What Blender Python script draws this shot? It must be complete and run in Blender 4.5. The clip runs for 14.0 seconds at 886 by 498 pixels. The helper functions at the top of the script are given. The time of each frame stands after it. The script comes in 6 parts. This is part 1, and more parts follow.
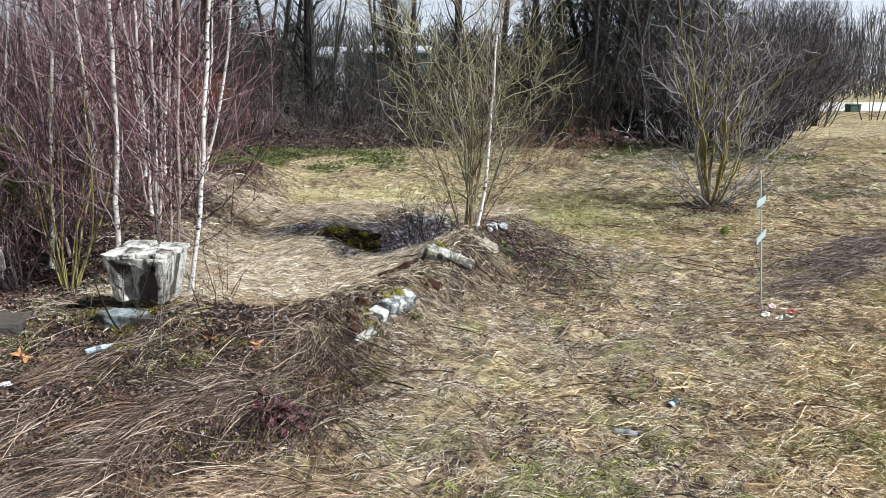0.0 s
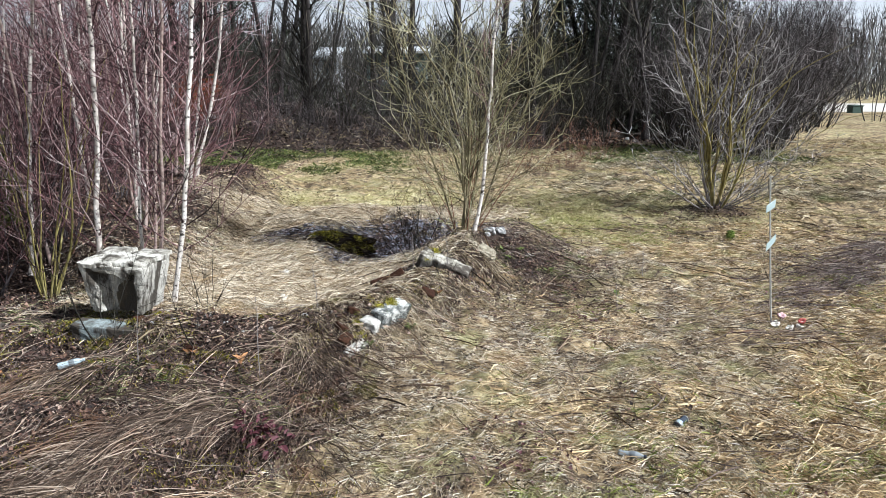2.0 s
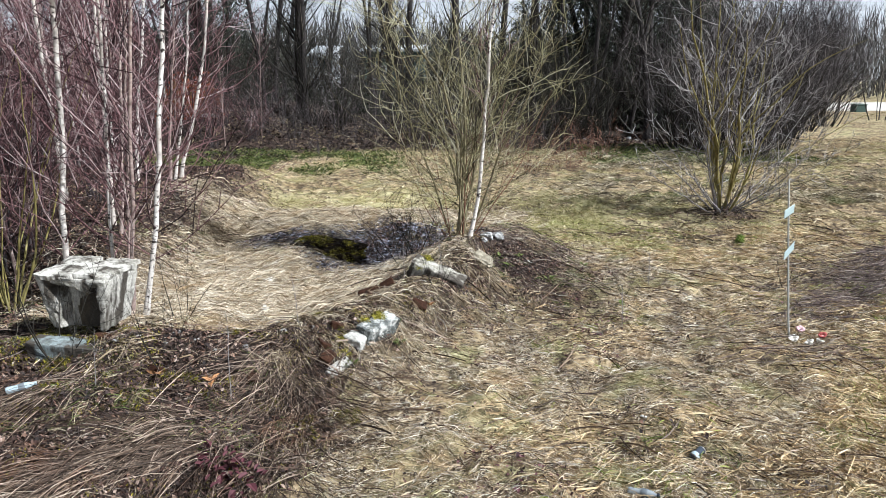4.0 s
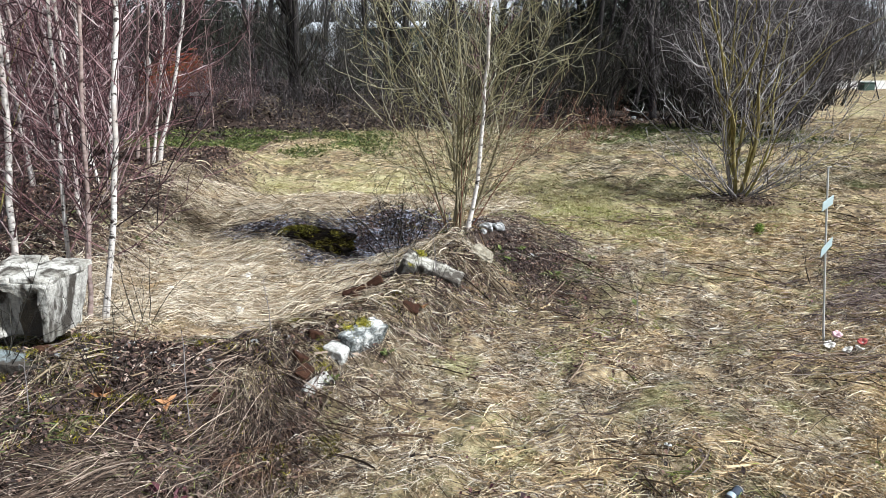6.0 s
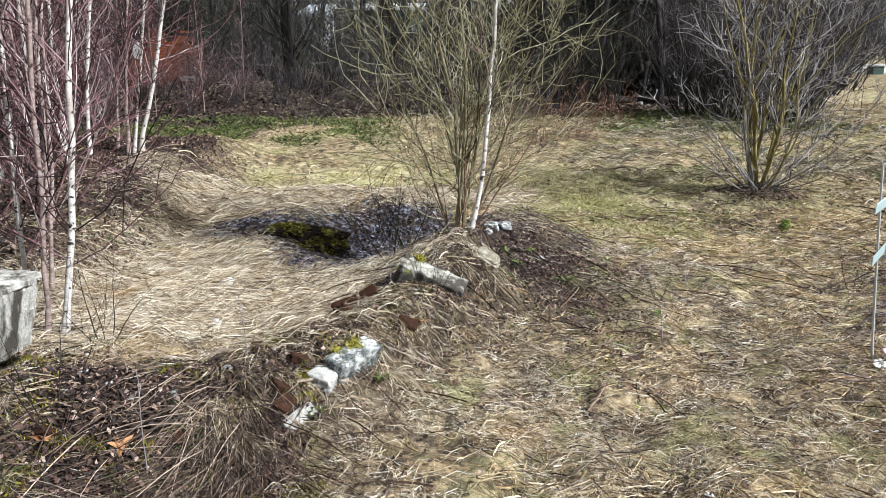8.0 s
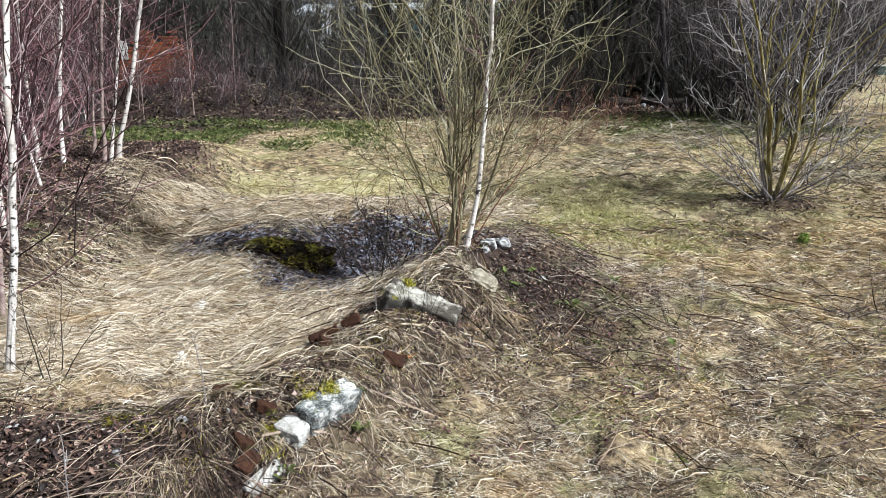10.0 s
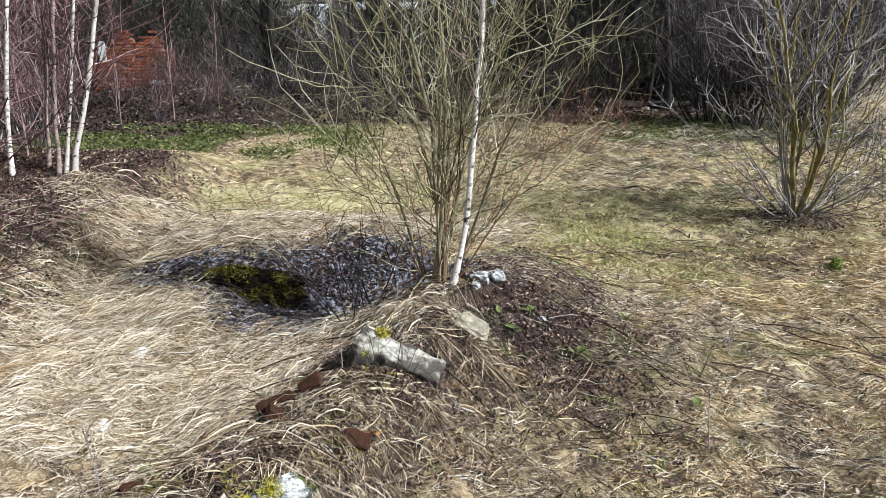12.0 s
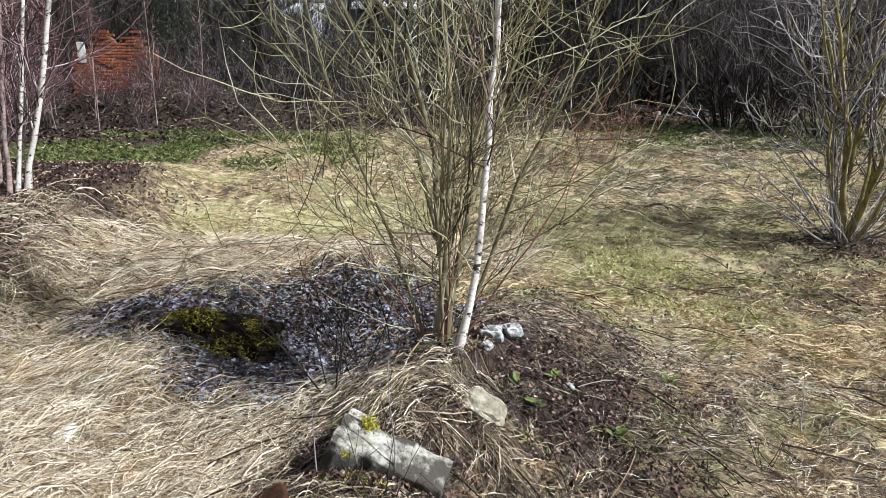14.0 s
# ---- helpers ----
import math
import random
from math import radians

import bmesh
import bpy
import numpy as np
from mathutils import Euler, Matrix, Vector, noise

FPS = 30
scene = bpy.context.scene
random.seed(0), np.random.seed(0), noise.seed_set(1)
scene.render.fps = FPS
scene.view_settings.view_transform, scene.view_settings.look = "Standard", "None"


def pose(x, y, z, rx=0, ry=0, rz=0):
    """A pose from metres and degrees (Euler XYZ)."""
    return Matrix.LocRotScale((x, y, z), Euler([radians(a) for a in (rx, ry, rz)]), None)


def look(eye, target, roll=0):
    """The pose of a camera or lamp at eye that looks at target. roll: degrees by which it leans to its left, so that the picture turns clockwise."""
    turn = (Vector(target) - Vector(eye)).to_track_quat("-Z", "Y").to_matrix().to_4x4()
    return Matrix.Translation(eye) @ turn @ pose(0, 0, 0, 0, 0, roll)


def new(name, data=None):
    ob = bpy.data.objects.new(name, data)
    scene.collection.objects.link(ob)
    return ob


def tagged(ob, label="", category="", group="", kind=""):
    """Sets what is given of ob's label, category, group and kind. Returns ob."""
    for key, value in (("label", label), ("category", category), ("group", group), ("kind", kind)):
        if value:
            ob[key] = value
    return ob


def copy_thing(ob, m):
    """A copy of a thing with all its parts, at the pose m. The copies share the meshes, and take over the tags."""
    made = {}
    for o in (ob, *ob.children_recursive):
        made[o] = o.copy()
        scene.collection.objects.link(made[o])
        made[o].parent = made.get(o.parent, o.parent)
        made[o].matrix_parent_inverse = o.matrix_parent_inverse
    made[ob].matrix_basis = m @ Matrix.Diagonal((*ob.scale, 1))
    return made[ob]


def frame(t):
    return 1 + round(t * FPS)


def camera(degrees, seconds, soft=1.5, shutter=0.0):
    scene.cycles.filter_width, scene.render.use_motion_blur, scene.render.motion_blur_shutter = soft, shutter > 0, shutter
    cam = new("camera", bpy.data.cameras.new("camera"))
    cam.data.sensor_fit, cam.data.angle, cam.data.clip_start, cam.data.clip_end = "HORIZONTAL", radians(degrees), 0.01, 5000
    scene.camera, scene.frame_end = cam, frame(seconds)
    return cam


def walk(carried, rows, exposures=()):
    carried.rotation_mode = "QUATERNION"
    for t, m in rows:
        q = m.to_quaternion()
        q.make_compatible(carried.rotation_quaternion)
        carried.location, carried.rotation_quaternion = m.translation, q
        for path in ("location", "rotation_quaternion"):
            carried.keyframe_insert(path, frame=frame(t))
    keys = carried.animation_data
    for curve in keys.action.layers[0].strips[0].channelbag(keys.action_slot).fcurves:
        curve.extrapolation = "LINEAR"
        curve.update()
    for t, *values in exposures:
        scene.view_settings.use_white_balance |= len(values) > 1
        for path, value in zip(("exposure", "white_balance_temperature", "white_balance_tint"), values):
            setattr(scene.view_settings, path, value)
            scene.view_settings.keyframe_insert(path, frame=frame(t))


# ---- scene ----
cam = camera(61.2, 14.0, 0.5)
METRES, EYE, TILT, LEAN, TURN = 5.4, 2.48, -12.8, 0.0, 0.0
ROWS = [
    (0.0, 0.0, 0.0, 0.0, 0.0, 0.0, -0.0),
    (0.5, 0.0016, 0.0109, 0.0015, 0.0, 0.03, 0.01),
    (1.0, 0.004, 0.0251, 0.0037, 0.01, 0.04, 0.01),
    (1.5, 0.0062, 0.0441, 0.0066, 0.0, 0.07, 0.02),
    (2.0, 0.0094, 0.0651, 0.0103, 0.0, 0.09, 0.01),
    (2.5, 0.0129, 0.0872, 0.0143, -0.0, 0.11, 0.02),
    (3.0, 0.0147, 0.1103, 0.0177, -0.02, 0.12, 0.01),
    (5.5, 0.0316, 0.2797, 0.0466, -0.06, -0.93, 0.04),
    (6.0, 0.0304, 0.3176, 0.0537, -0.09, -1.55, 0.03),
    (6.5, 0.0291, 0.3538, 0.06, -0.08, -2.14, 0.04),
    (7.0, 0.0294, 0.3901, 0.0686, -0.09, -2.75, 0.04),
    (7.5, 0.028, 0.4242, 0.0753, -0.1, -2.75, 0.06),
    (8.0, 0.0278, 0.4557, 0.0822, -0.12, -2.73, 0.05),
    (10.5, 0.0463, 0.6151, 0.1194, -0.16, -2.72, 0.1),
    (11.0, 0.0529, 0.6613, 0.13, -0.19, -2.71, 0.11),
    (11.5, 0.0594, 0.7096, 0.1411, -0.21, -2.71, 0.12),
    (12.0, 0.0633, 0.7613, 0.1533, -0.25, -2.71, 0.1),
    (12.5, 0.0634, 0.8134, 0.1652, -0.29, -2.67, 0.07),
    (13.0, 0.0616, 0.8654, 0.1781, -0.31, -2.68, 0.08),
    (13.5, 0.059, 0.9198, 0.1907, -0.34, -2.7, 0.06),
    (14.0, 0.0582, 0.9745, 0.2029, -0.35, -2.67, 0.08),
]
walk(cam, [(t, pose(0, 0, EYE, TILT, LEAN, TURN) @ pose(METRES * x, METRES * y, METRES * z, 90 + pitch, roll, yaw)) for t, x, y, z, yaw, pitch, roll in ROWS],
     exposures=[(0.0, 0.84, 5700, 7), (14.0, 0.84, 5700, 7)])

# ---- world and sun ----
SUN_AZ, SUN_EL = 116.0, 44.0  # degrees: azimuth clockwise from +y, height
world = bpy.data.worlds.new("sky")
scene.world = world
world.use_nodes = True
wn = world.node_tree.nodes
sky = wn.new("ShaderNodeTexSky")
sky.sky_type, sky.sun_disc = "NISHITA", False
sky.sun_elevation, sky.sun_rotation = radians(SUN_EL), radians(SUN_AZ)
sky.air_density, sky.dust_density, sky.ozone_density = 1.0, 2.6, 1.0
veil = wn.new("ShaderNodeTexNoise")  # thin broken cloud over the whole sky
veil.inputs["Scale"].default_value, veil.inputs["Detail"].default_value = 2.2, 6.0
cover = wn.new("ShaderNodeMapRange")
cover.inputs[1].default_value, cover.inputs[2].default_value = 0.34, 0.56
cover.inputs[3].default_value, cover.inputs[4].default_value = 0.86, 1.0
spot = wn.new("ShaderNodeTexCoord")
apart = wn.new("ShaderNodeSeparateXYZ")
haze = wn.new("ShaderNodeMapRange")  # haze thickens towards the horizon
haze.inputs[1].default_value, haze.inputs[2].default_value = 0.04, 0.45
haze.inputs[3].default_value, haze.inputs[4].default_value = 1.0, 0.2
thick = wn.new("ShaderNodeMath")
thick.operation = "MULTIPLY"
world.node_tree.links.new(spot.outputs["Generated"], apart.inputs[0])
world.node_tree.links.new(apart.outputs[2], haze.inputs[0])
cloud = wn.new("ShaderNodeMix")
cloud.data_type = "RGBA"
cloud.inputs[7].default_value = (36.0, 36.4, 37.0, 1)
world.node_tree.links.new(veil.outputs["Fac"], cover.inputs[0])
world.node_tree.links.new(cover.outputs[0], thick.inputs[0])
world.node_tree.links.new(haze.outputs[0], thick.inputs[1])
world.node_tree.links.new(thick.outputs[0], cloud.inputs[0])
world.node_tree.links.new(sky.outputs[0], cloud.inputs[6])
world.node_tree.links.new(cloud.outputs[2], wn["Background"].inputs[0])
wn["Background"].inputs[1].default_value = 0.0145
sun_data = bpy.data.lights.new("sun", "SUN")
sun_data.energy, sun_data.angle, sun_data.color = 5.0, radians(0.8), (1.0, 0.95, 0.87)
sun = new("sun", sun_data)
sun.matrix_world = look((30 * math.sin(radians(SUN_AZ)) * math.cos(radians(SUN_EL)), 30 * math.cos(radians(SUN_AZ)) * math.cos(radians(SUN_EL)), 30 * math.sin(radians(SUN_EL))), (0, 0, 0))

# ---- materials ----


class Nodes:
    """A small wrapper round a material's node tree."""

    def __init__(self, name, rough=0.8, specular=0.3):
        self.mat = bpy.data.materials.new(name)
        self.mat.use_nodes = True
        self.tree = self.mat.node_tree
        self.bsdf = self.tree.nodes["Principled BSDF"]
        self.bsdf.inputs["Roughness"].default_value = rough
        self.bsdf.inputs["Specular IOR Level"].default_value = specular
        self.coord = self.add("ShaderNodeTexCoord").outputs["Object"]

    def add(self, kind, **values):
        node = self.tree.nodes.new(kind)
        for key, value in values.items():
            node.inputs[key].default_value = value
        return node

    def link(self, a, b):
        self.tree.links.new(a, b)

    def noise(self, scale, detail=4.0, rough=0.6, stretch=None):
        node = self.add("ShaderNodeTexNoise", Scale=scale, Detail=detail, Roughness=rough)
        if stretch:
            mapping = self.add("ShaderNodeMapping", Scale=stretch)
            self.link(self.coord, mapping.inputs["Vector"])
            self.link(mapping.outputs[0], node.inputs["Vector"])
        else:
            self.link(self.coord, node.inputs["Vector"])
        return node.outputs["Fac"]

    def ramp(self, fac, stops):
        node = self.add("ShaderNodeValToRGB")
        el = node.color_ramp.elements
        el[0].position, el[0].color = stops[0][0], (*stops[0][1], 1)
        el[1].position, el[1].color = stops[-1][0], (*stops[-1][1], 1)
        for pos, col in stops[1:-1]:
            el.new(pos).color = (*col, 1)
        self.link(fac, node.inputs[0])
        return node.outputs[0]

    def mix(self, fac, a, b, kind="MIX"):
        node = self.tree.nodes.new("ShaderNodeMix")
        node.data_type, node.blend_type = "RGBA", kind
        for value, i in ((fac, 0), (a, 6), (b, 7)):
            if isinstance(value, (int, float)):
                node.inputs[i].default_value = value
            elif isinstance(value, tuple):
                node.inputs[i].default_value = (*value, 1)
            else:
                self.link(value, node.inputs[i])
        return node.outputs[2]

    def mask(self, fac, lo, hi):
        node = self.tree.nodes.new("ShaderNodeMapRange")
        node.inputs[1].default_value, node.inputs[2].default_value = lo, hi
        self.link(fac, node.inputs[0])
        return node.outputs[0]

    def island(self):
        return self.add("ShaderNodeNewGeometry").outputs["Random Per Island"]

    def object_random(self):
        return self.add("ShaderNodeObjectInfo").outputs["Random"]

    def attribute(self, name):
        node = self.add("ShaderNodeAttribute")
        node.attribute_name = name
        return node.outputs["Color"]

    def split(self, color):
        node = self.add("ShaderNodeSeparateColor")
        self.link(color, node.inputs[0])
        return node.outputs

    def done(self, color, bump=None, strength=0.5, distance=0.01):
        self.link(color, self.bsdf.inputs["Base Color"])
        if bump is not None:
            node = self.add("ShaderNodeBump", Strength=strength, Distance=distance)
            self.link(bump, node.inputs["Height"])
            self.link(node.outputs[0], self.bsdf.inputs["Normal"])
        return self.mat


def blades(name, stops, patch=None, rough=0.65, old=0.55, warm=None, clump=0.35):
    """Grass and leaves: each piece takes its own tone; patch tints wide areas, old greys the rotten ones."""
    n = Nodes(name, rough, 0.25)
    col = n.ramp(n.island(), stops)
    if patch:
        tint, scale, lo, hi = patch
        col = n.mix(n.mask(n.noise(scale, 3), lo, hi), col, n.mix(0.7, col, tint))
    if warm:
        col = n.mix(n.mask(n.noise(1.7, 3, 0.6), 0.55, 0.68), col, n.mix(0.5, col, warm))
    col = n.mix(n.mask(n.noise(2.6, 4, 0.7), 0.5, 0.62), col, n.mix(old, col, n.mix(1.0, col, (0.3, 0.25, 0.25), "MULTIPLY")))
    col = n.mix(n.mask(n.noise(8.5, 4, 0.7), 0.5, 0.6), col, n.mix(clump, col, n.mix(1.0, col, (0.4, 0.34, 0.33), "MULTIPLY")))
    fine = n.noise(45, 3)
    col = n.mix(n.mask(fine, 0.3, 0.75), col, n.mix(1.0, col, (0.62, 0.58, 0.55), "MULTIPLY"))
    return n.done(col)


def bark(name, stops, scale=14, bump=0.5, rough=0.85, stretch=(1, 1, 0.25), twig=False):
    n = Nodes(name, rough, 0.2)
    f = n.noise(scale, 6, 0.65, stretch)
    col = n.ramp(n.island() if twig else f, stops)
    col = n.mix(n.mask(n.noise(2.2, 3), 0.4, 0.7), col, n.mix(1.0, col, (0.6, 0.6, 0.62), "MULTIPLY"))
    col = n.mix(n.mask(n.object_random(), 0, 1), col, n.mix(1.0, col, (0.7, 0.66, 0.64), "MULTIPLY"))
    return n.done(col, f, bump, 0.006)


def birch_bark():
    n = Nodes("birch_bark", 0.65, 0.3)
    dark = n.noise(13, 5, 0.65, (1, 1, 1.8))
    streak = n.noise(26, 3, 0.5, (1, 1, 5))
    col = n.ramp(n.noise(2.5, 5, 0.65), [(0.3, (0.4, 0.34, 0.3)), (0.48, (0.68, 0.64, 0.6)), (0.7, (0.82, 0.8, 0.77))])
    col = n.mix(n.mask(streak, 0.56, 0.7), col, n.mix(1.0, col, (0.6, 0.54, 0.5), "MULTIPLY"))
    col = n.mix(n.mask(dark, 0.565, 0.61), col, (0.04, 0.032, 0.028))
    col = n.mix(n.mask(n.object_random(), 0, 1), col, n.mix(1.0, col, (0.72, 0.68, 0.66), "MULTIPLY"))
    return n.done(col, dark, 0.4, 0.004)


def concrete(name, moss=0.5, dark=0.5, tone=(1.0, 1.0, 1.0)):
    n = Nodes(name, 0.88, 0.25)
    grain = n.noise(48, 8, 0.75)
    blotch = n.noise(5, 7, 0.7)
    stain = n.noise(7, 6, 0.65, (1.0, 1.0, 0.28))
    col = n.ramp(grain, [(0.28, (0.2, 0.19, 0.17)), (0.45, (0.48, 0.47, 0.44)), (0.7, (0.72, 0.71, 0.68))])
    col = n.mix(1.0, col, tone, "MULTIPLY")
    col = n.mix(n.mask(blotch, 0.48, 0.6), col, n.mix(1.0, col, (0.55, 0.54, 0.51), "MULTIPLY"))
    col = n.mix(n.mask(stain, 0.66 - 0.2 * dark, 0.74 - 0.16 * dark), col, (0.07, 0.06, 0.05))
    if moss:
        m = n.mix(n.noise(60, 4), (0.1, 0.1, 0.02), (0.3, 0.28, 0.04))
        col = n.mix(n.mask(n.noise(6, 7, 0.75), 0.74 - 0.25 * moss, 0.79 - 0.25 * moss), col, m)
    return n.done(col, n.mix(0.5, grain, blotch), 1.0, 0.03)


def flaked(name):
    """Concrete whose white face has flaked off to dark, mossy patches."""
    n = Nodes(name, 0.88, 0.25)
    speck, patch, fine = n.noise(75, 6, 0.75), n.noise(9, 8, 0.72), n.noise(160, 4, 0.7)
    white = n.ramp(speck, [(0.3, (0.4, 0.4, 0.38)), (0.5, (0.68, 0.68, 0.65)), (0.7, (0.84, 0.84, 0.82))])
    under = n.ramp(speck, [(0.36, (0.02, 0.02, 0.018)), (0.5, (0.09, 0.095, 0.09)), (0.62, (0.34, 0.37, 0.37))])
    col = n.mix(n.mask(patch, 0.41, 0.5), white, under)
    col = n.mix(n.mask(n.noise(7, 7, 0.75), 0.62, 0.67), col, n.mix(n.noise(60, 4), (0.13, 0.12, 0.02), (0.42, 0.37, 0.05)))
    return n.done(col, n.mix(0.4, patch, fine), 1.0, 0.025)


def stone(name, stops, scale=10):
    n = Nodes(name, 0.9, 0.12)
    f = n.noise(scale, 7, 0.65)
    return n.done(n.ramp(f, stops), f, 0.8, 0.015)


def brick_clay(name, tone):
    n = Nodes(name, 0.9, 0.2)
    f = n.noise(26, 6, 0.65)
    col = n.ramp(f, [(0.25, (0.09, 0.024, 0.014)), (0.5, (0.27, 0.068, 0.034)), (0.8, (0.44, 0.14, 0.07))])
    col = n.mix(n.mask(n.object_random(), 0, 1), col, n.mix(1.0, col, (0.62, 0.55, 0.55), "MULTIPLY"))
    col = n.mix(n.mask(n.noise(7, 4), 0.56, 0.66), col, (0.06, 0.045, 0.035))
    col = n.mix(1.0, col, (tone, tone * (1.8 - 0.8 * tone), tone * (1.9 - 0.9 * tone)), "MULTIPLY")
    col = n.mix(n.mask(n.noise(9, 5, 0.7), 0.56, 0.64), col, (0.09, 0.085, 0.02))
    return n.done(col, f, 0.8, 0.01)


def plain(name, color, rough=0.6, metal=0.0, vary=0.25, scale=20):
    n = Nodes(name, rough, 0.4)
    n.bsdf.inputs["Metallic"].default_value = metal
    f = n.noise(scale, 4)
    return n.done(n.mix(f, color, tuple(c * (1 - vary) for c in color)), f, 0.2, 0.003)


def ground_material():
    n = Nodes("shaded_soil_and_thatch", 0.92, 0.15)
    zr, zg, zb = n.split(n.attribute("zone"))[:3]
    coarse, fine, mid = n.noise(1.3, 6, 0.65), n.noise(70, 6, 0.75), n.noise(7, 9, 0.75)
    # dark stops are bare soil and also painted shade in gaps between blades
    col = n.ramp(mid, [(0.36, (0.03, 0.023, 0.019)), (0.46, (0.11, 0.083, 0.058)), (0.55, (0.36, 0.275, 0.165)), (0.67, (0.63, 0.51, 0.33))])
    wide = n.noise(0.3, 5, 0.7)
    col = n.mix(n.mask(wide, 0.46, 0.6), col, n.mix(1.0, col, (0.74, 0.7, 0.62), "MULTIPLY"))
    moss = n.ramp(n.mix(0.5, fine, mid), [(0.32, (0.1, 0.09, 0.04)), (0.48, (0.38, 0.35, 0.18)), (0.66, (0.67, 0.62, 0.4))])
    col = n.mix(n.mask(coarse, 0.5, 0.62), col, n.mix(0.5, col, moss))
    col = n.mix(n.mix(1.0, zg, n.mask(n.noise(3.2, 5, 0.7), 0.4, 0.56), "MULTIPLY"), col, moss)
    # under the straw: rotted thatch, with the mat's gap shade in the dark stops
    col = n.mix(zr, col, n.ramp(fine, [(0.25, (0.04, 0.025, 0.013)), (0.55, (0.15, 0.1, 0.05)), (0.8, (0.34, 0.26, 0.15))]))
    # litter: damp leaf mould, darkened further for shade under crowns and stalks
    col = n.mix(zb, col, n.ramp(fine, [(0.25, (0.015, 0.011, 0.01)), (0.5, (0.045, 0.031, 0.026)), (0.62, (0.085, 0.058, 0.042)), (0.8, (0.16, 0.13, 0.055))]))
    return n.done(col, n.mix(0.5, fine, mid), 0.9, 0.03)


M_GROUND = ground_material()
M_FIELD = blades("field_grass_blades", [(0.0, (0.03, 0.021, 0.018)), (0.2, (0.11, 0.076, 0.05)), (0.36, (0.44, 0.335, 0.215)), (0.6, (0.78, 0.66, 0.46)), (0.82, (0.9, 0.84, 0.7)), (1.0, (0.95, 0.93, 0.85))], ((0.45, 0.45, 0.21), 1.9, 0.54, 0.62), old=0.45, warm=(0.78, 0.56, 0.3), clump=0.6)
M_MAT = blades("tan_mat_blades", [(0.0, (0.12, 0.075, 0.045)), (0.25, (0.46, 0.33, 0.175)), (0.6, (0.84, 0.66, 0.39)), (1.0, (0.95, 0.86, 0.64))], old=0.25, clump=0.4)
M_TUSSOCK = blades("tussock_blades", [(0.0, (0.05, 0.036, 0.025)), (0.3, (0.22, 0.165, 0.1)), (0.65, (0.6, 0.5, 0.34)), (1.0, (0.88, 0.81, 0.64))], old=0.5)
M_STRAW = blades("straw_blades", [(0.0, (0.1, 0.066, 0.036)), (0.22, (0.38, 0.285, 0.165)), (0.46, (0.7, 0.6, 0.44)), (0.78, (0.84, 0.76, 0.61)), (1.0, (0.91, 0.87, 0.76))], old=0.3, warm=(0.5, 0.34, 0.16))
M_STALK = blades("dead_stalk_blades", [(0.0, (0.035, 0.024, 0.018)), (0.4, (0.085, 0.06, 0.045)), (0.72, (0.24, 0.175, 0.13)), (1.0, (0.6, 0.5, 0.41))], old=0.6, warm=(0.28, 0.14, 0.07))
M_REDSTRAW = blades("reddish_straw", [(0.0, (0.06, 0.035, 0.024)), (0.3, (0.26, 0.165, 0.105)), (0.65, (0.56, 0.4, 0.27)), (1.0, (0.84, 0.7, 0.54))], old=0.4, clump=0.5)
M_BRIGHTMOSS = blades("bright_moss", [(0.0, (0.08, 0.078, 0.01)), (0.5, (0.3, 0.28, 0.03)), (1.0, (0.62, 0.56, 0.08))], old=0.3)
M_WEED = blades("weed_stems", [(0.0, (0.025, 0.017, 0.017)), (0.5, (0.1, 0.07, 0.066)), (0.85, (0.22, 0.17, 0.155)), (1.0, (0.5, 0.44, 0.38))], old=0.3)
M_PALEMOSS = blades("pale_moss", [(0.0, (0.22, 0.2, 0.07)), (0.5, (0.53, 0.5, 0.22)), (1.0, (0.8, 0.75, 0.46))], old=0.3)
M_HALFGREEN = blades("half_green_blades", [(0.0, (0.05, 0.075, 0.02)), (0.4, (0.13, 0.17, 0.05)), (0.6, (0.3, 0.27, 0.14)), (1.0, (0.66, 0.6, 0.44))], old=0.4)
M_FAR = blades("far_grass_blades", [(0.0, (0.06, 0.045, 0.03)), (0.2, (0.3, 0.24, 0.15)), (0.6, (0.58, 0.48, 0.29)), (1.0, (0.9, 0.82, 0.6))], ((0.5, 0.47, 0.21), 1.3, 0.5, 0.58), old=0.6, warm=(0.5, 0.32, 0.17), clump=0.5)
M_RANK = blades("rank_grass_blades", [(0.0, (0.05, 0.045, 0.035)), (0.35, (0.22, 0.185, 0.12)), (0.7, (0.54, 0.47, 0.33)), (1.0, (0.84, 0.78, 0.62))], ((0.16, 0.2, 0.06), 1.2, 0.5, 0.6), old=0.6)
M_STICK = blades("stick_bark", [(0.0, (0.02, 0.015, 0.014)), (0.6, (0.09, 0.068, 0.06)), (1.0, (0.34, 0.29, 0.25))])
M_GREEN = blades("green_blades", [(0.0, (0.03, 0.045, 0.01)), (0.5, (0.09, 0.125, 0.03)), (1.0, (0.24, 0.27, 0.085))])
M_FRESH = blades("fresh_grass_blades", [(0.0, (0.1, 0.14, 0.025)), (0.5, (0.28, 0.34, 0.07)), (1.0, (0.52, 0.56, 0.2))], old=0.3)
# bluish stops paint skylight on the wet leaves into their colour
M_DARKLEAF = blades("wet_leaves_sky_sheen", [(0.0, (0.015, 0.013, 0.016)), (0.28, (0.06, 0.052, 0.062)), (0.45, (0.13, 0.075, 0.06)), (0.6, (0.15, 0.16, 0.22)), (0.88, (0.42, 0.47, 0.58)), (1.0, (0.3, 0.17, 0.12))], rough=0.4)
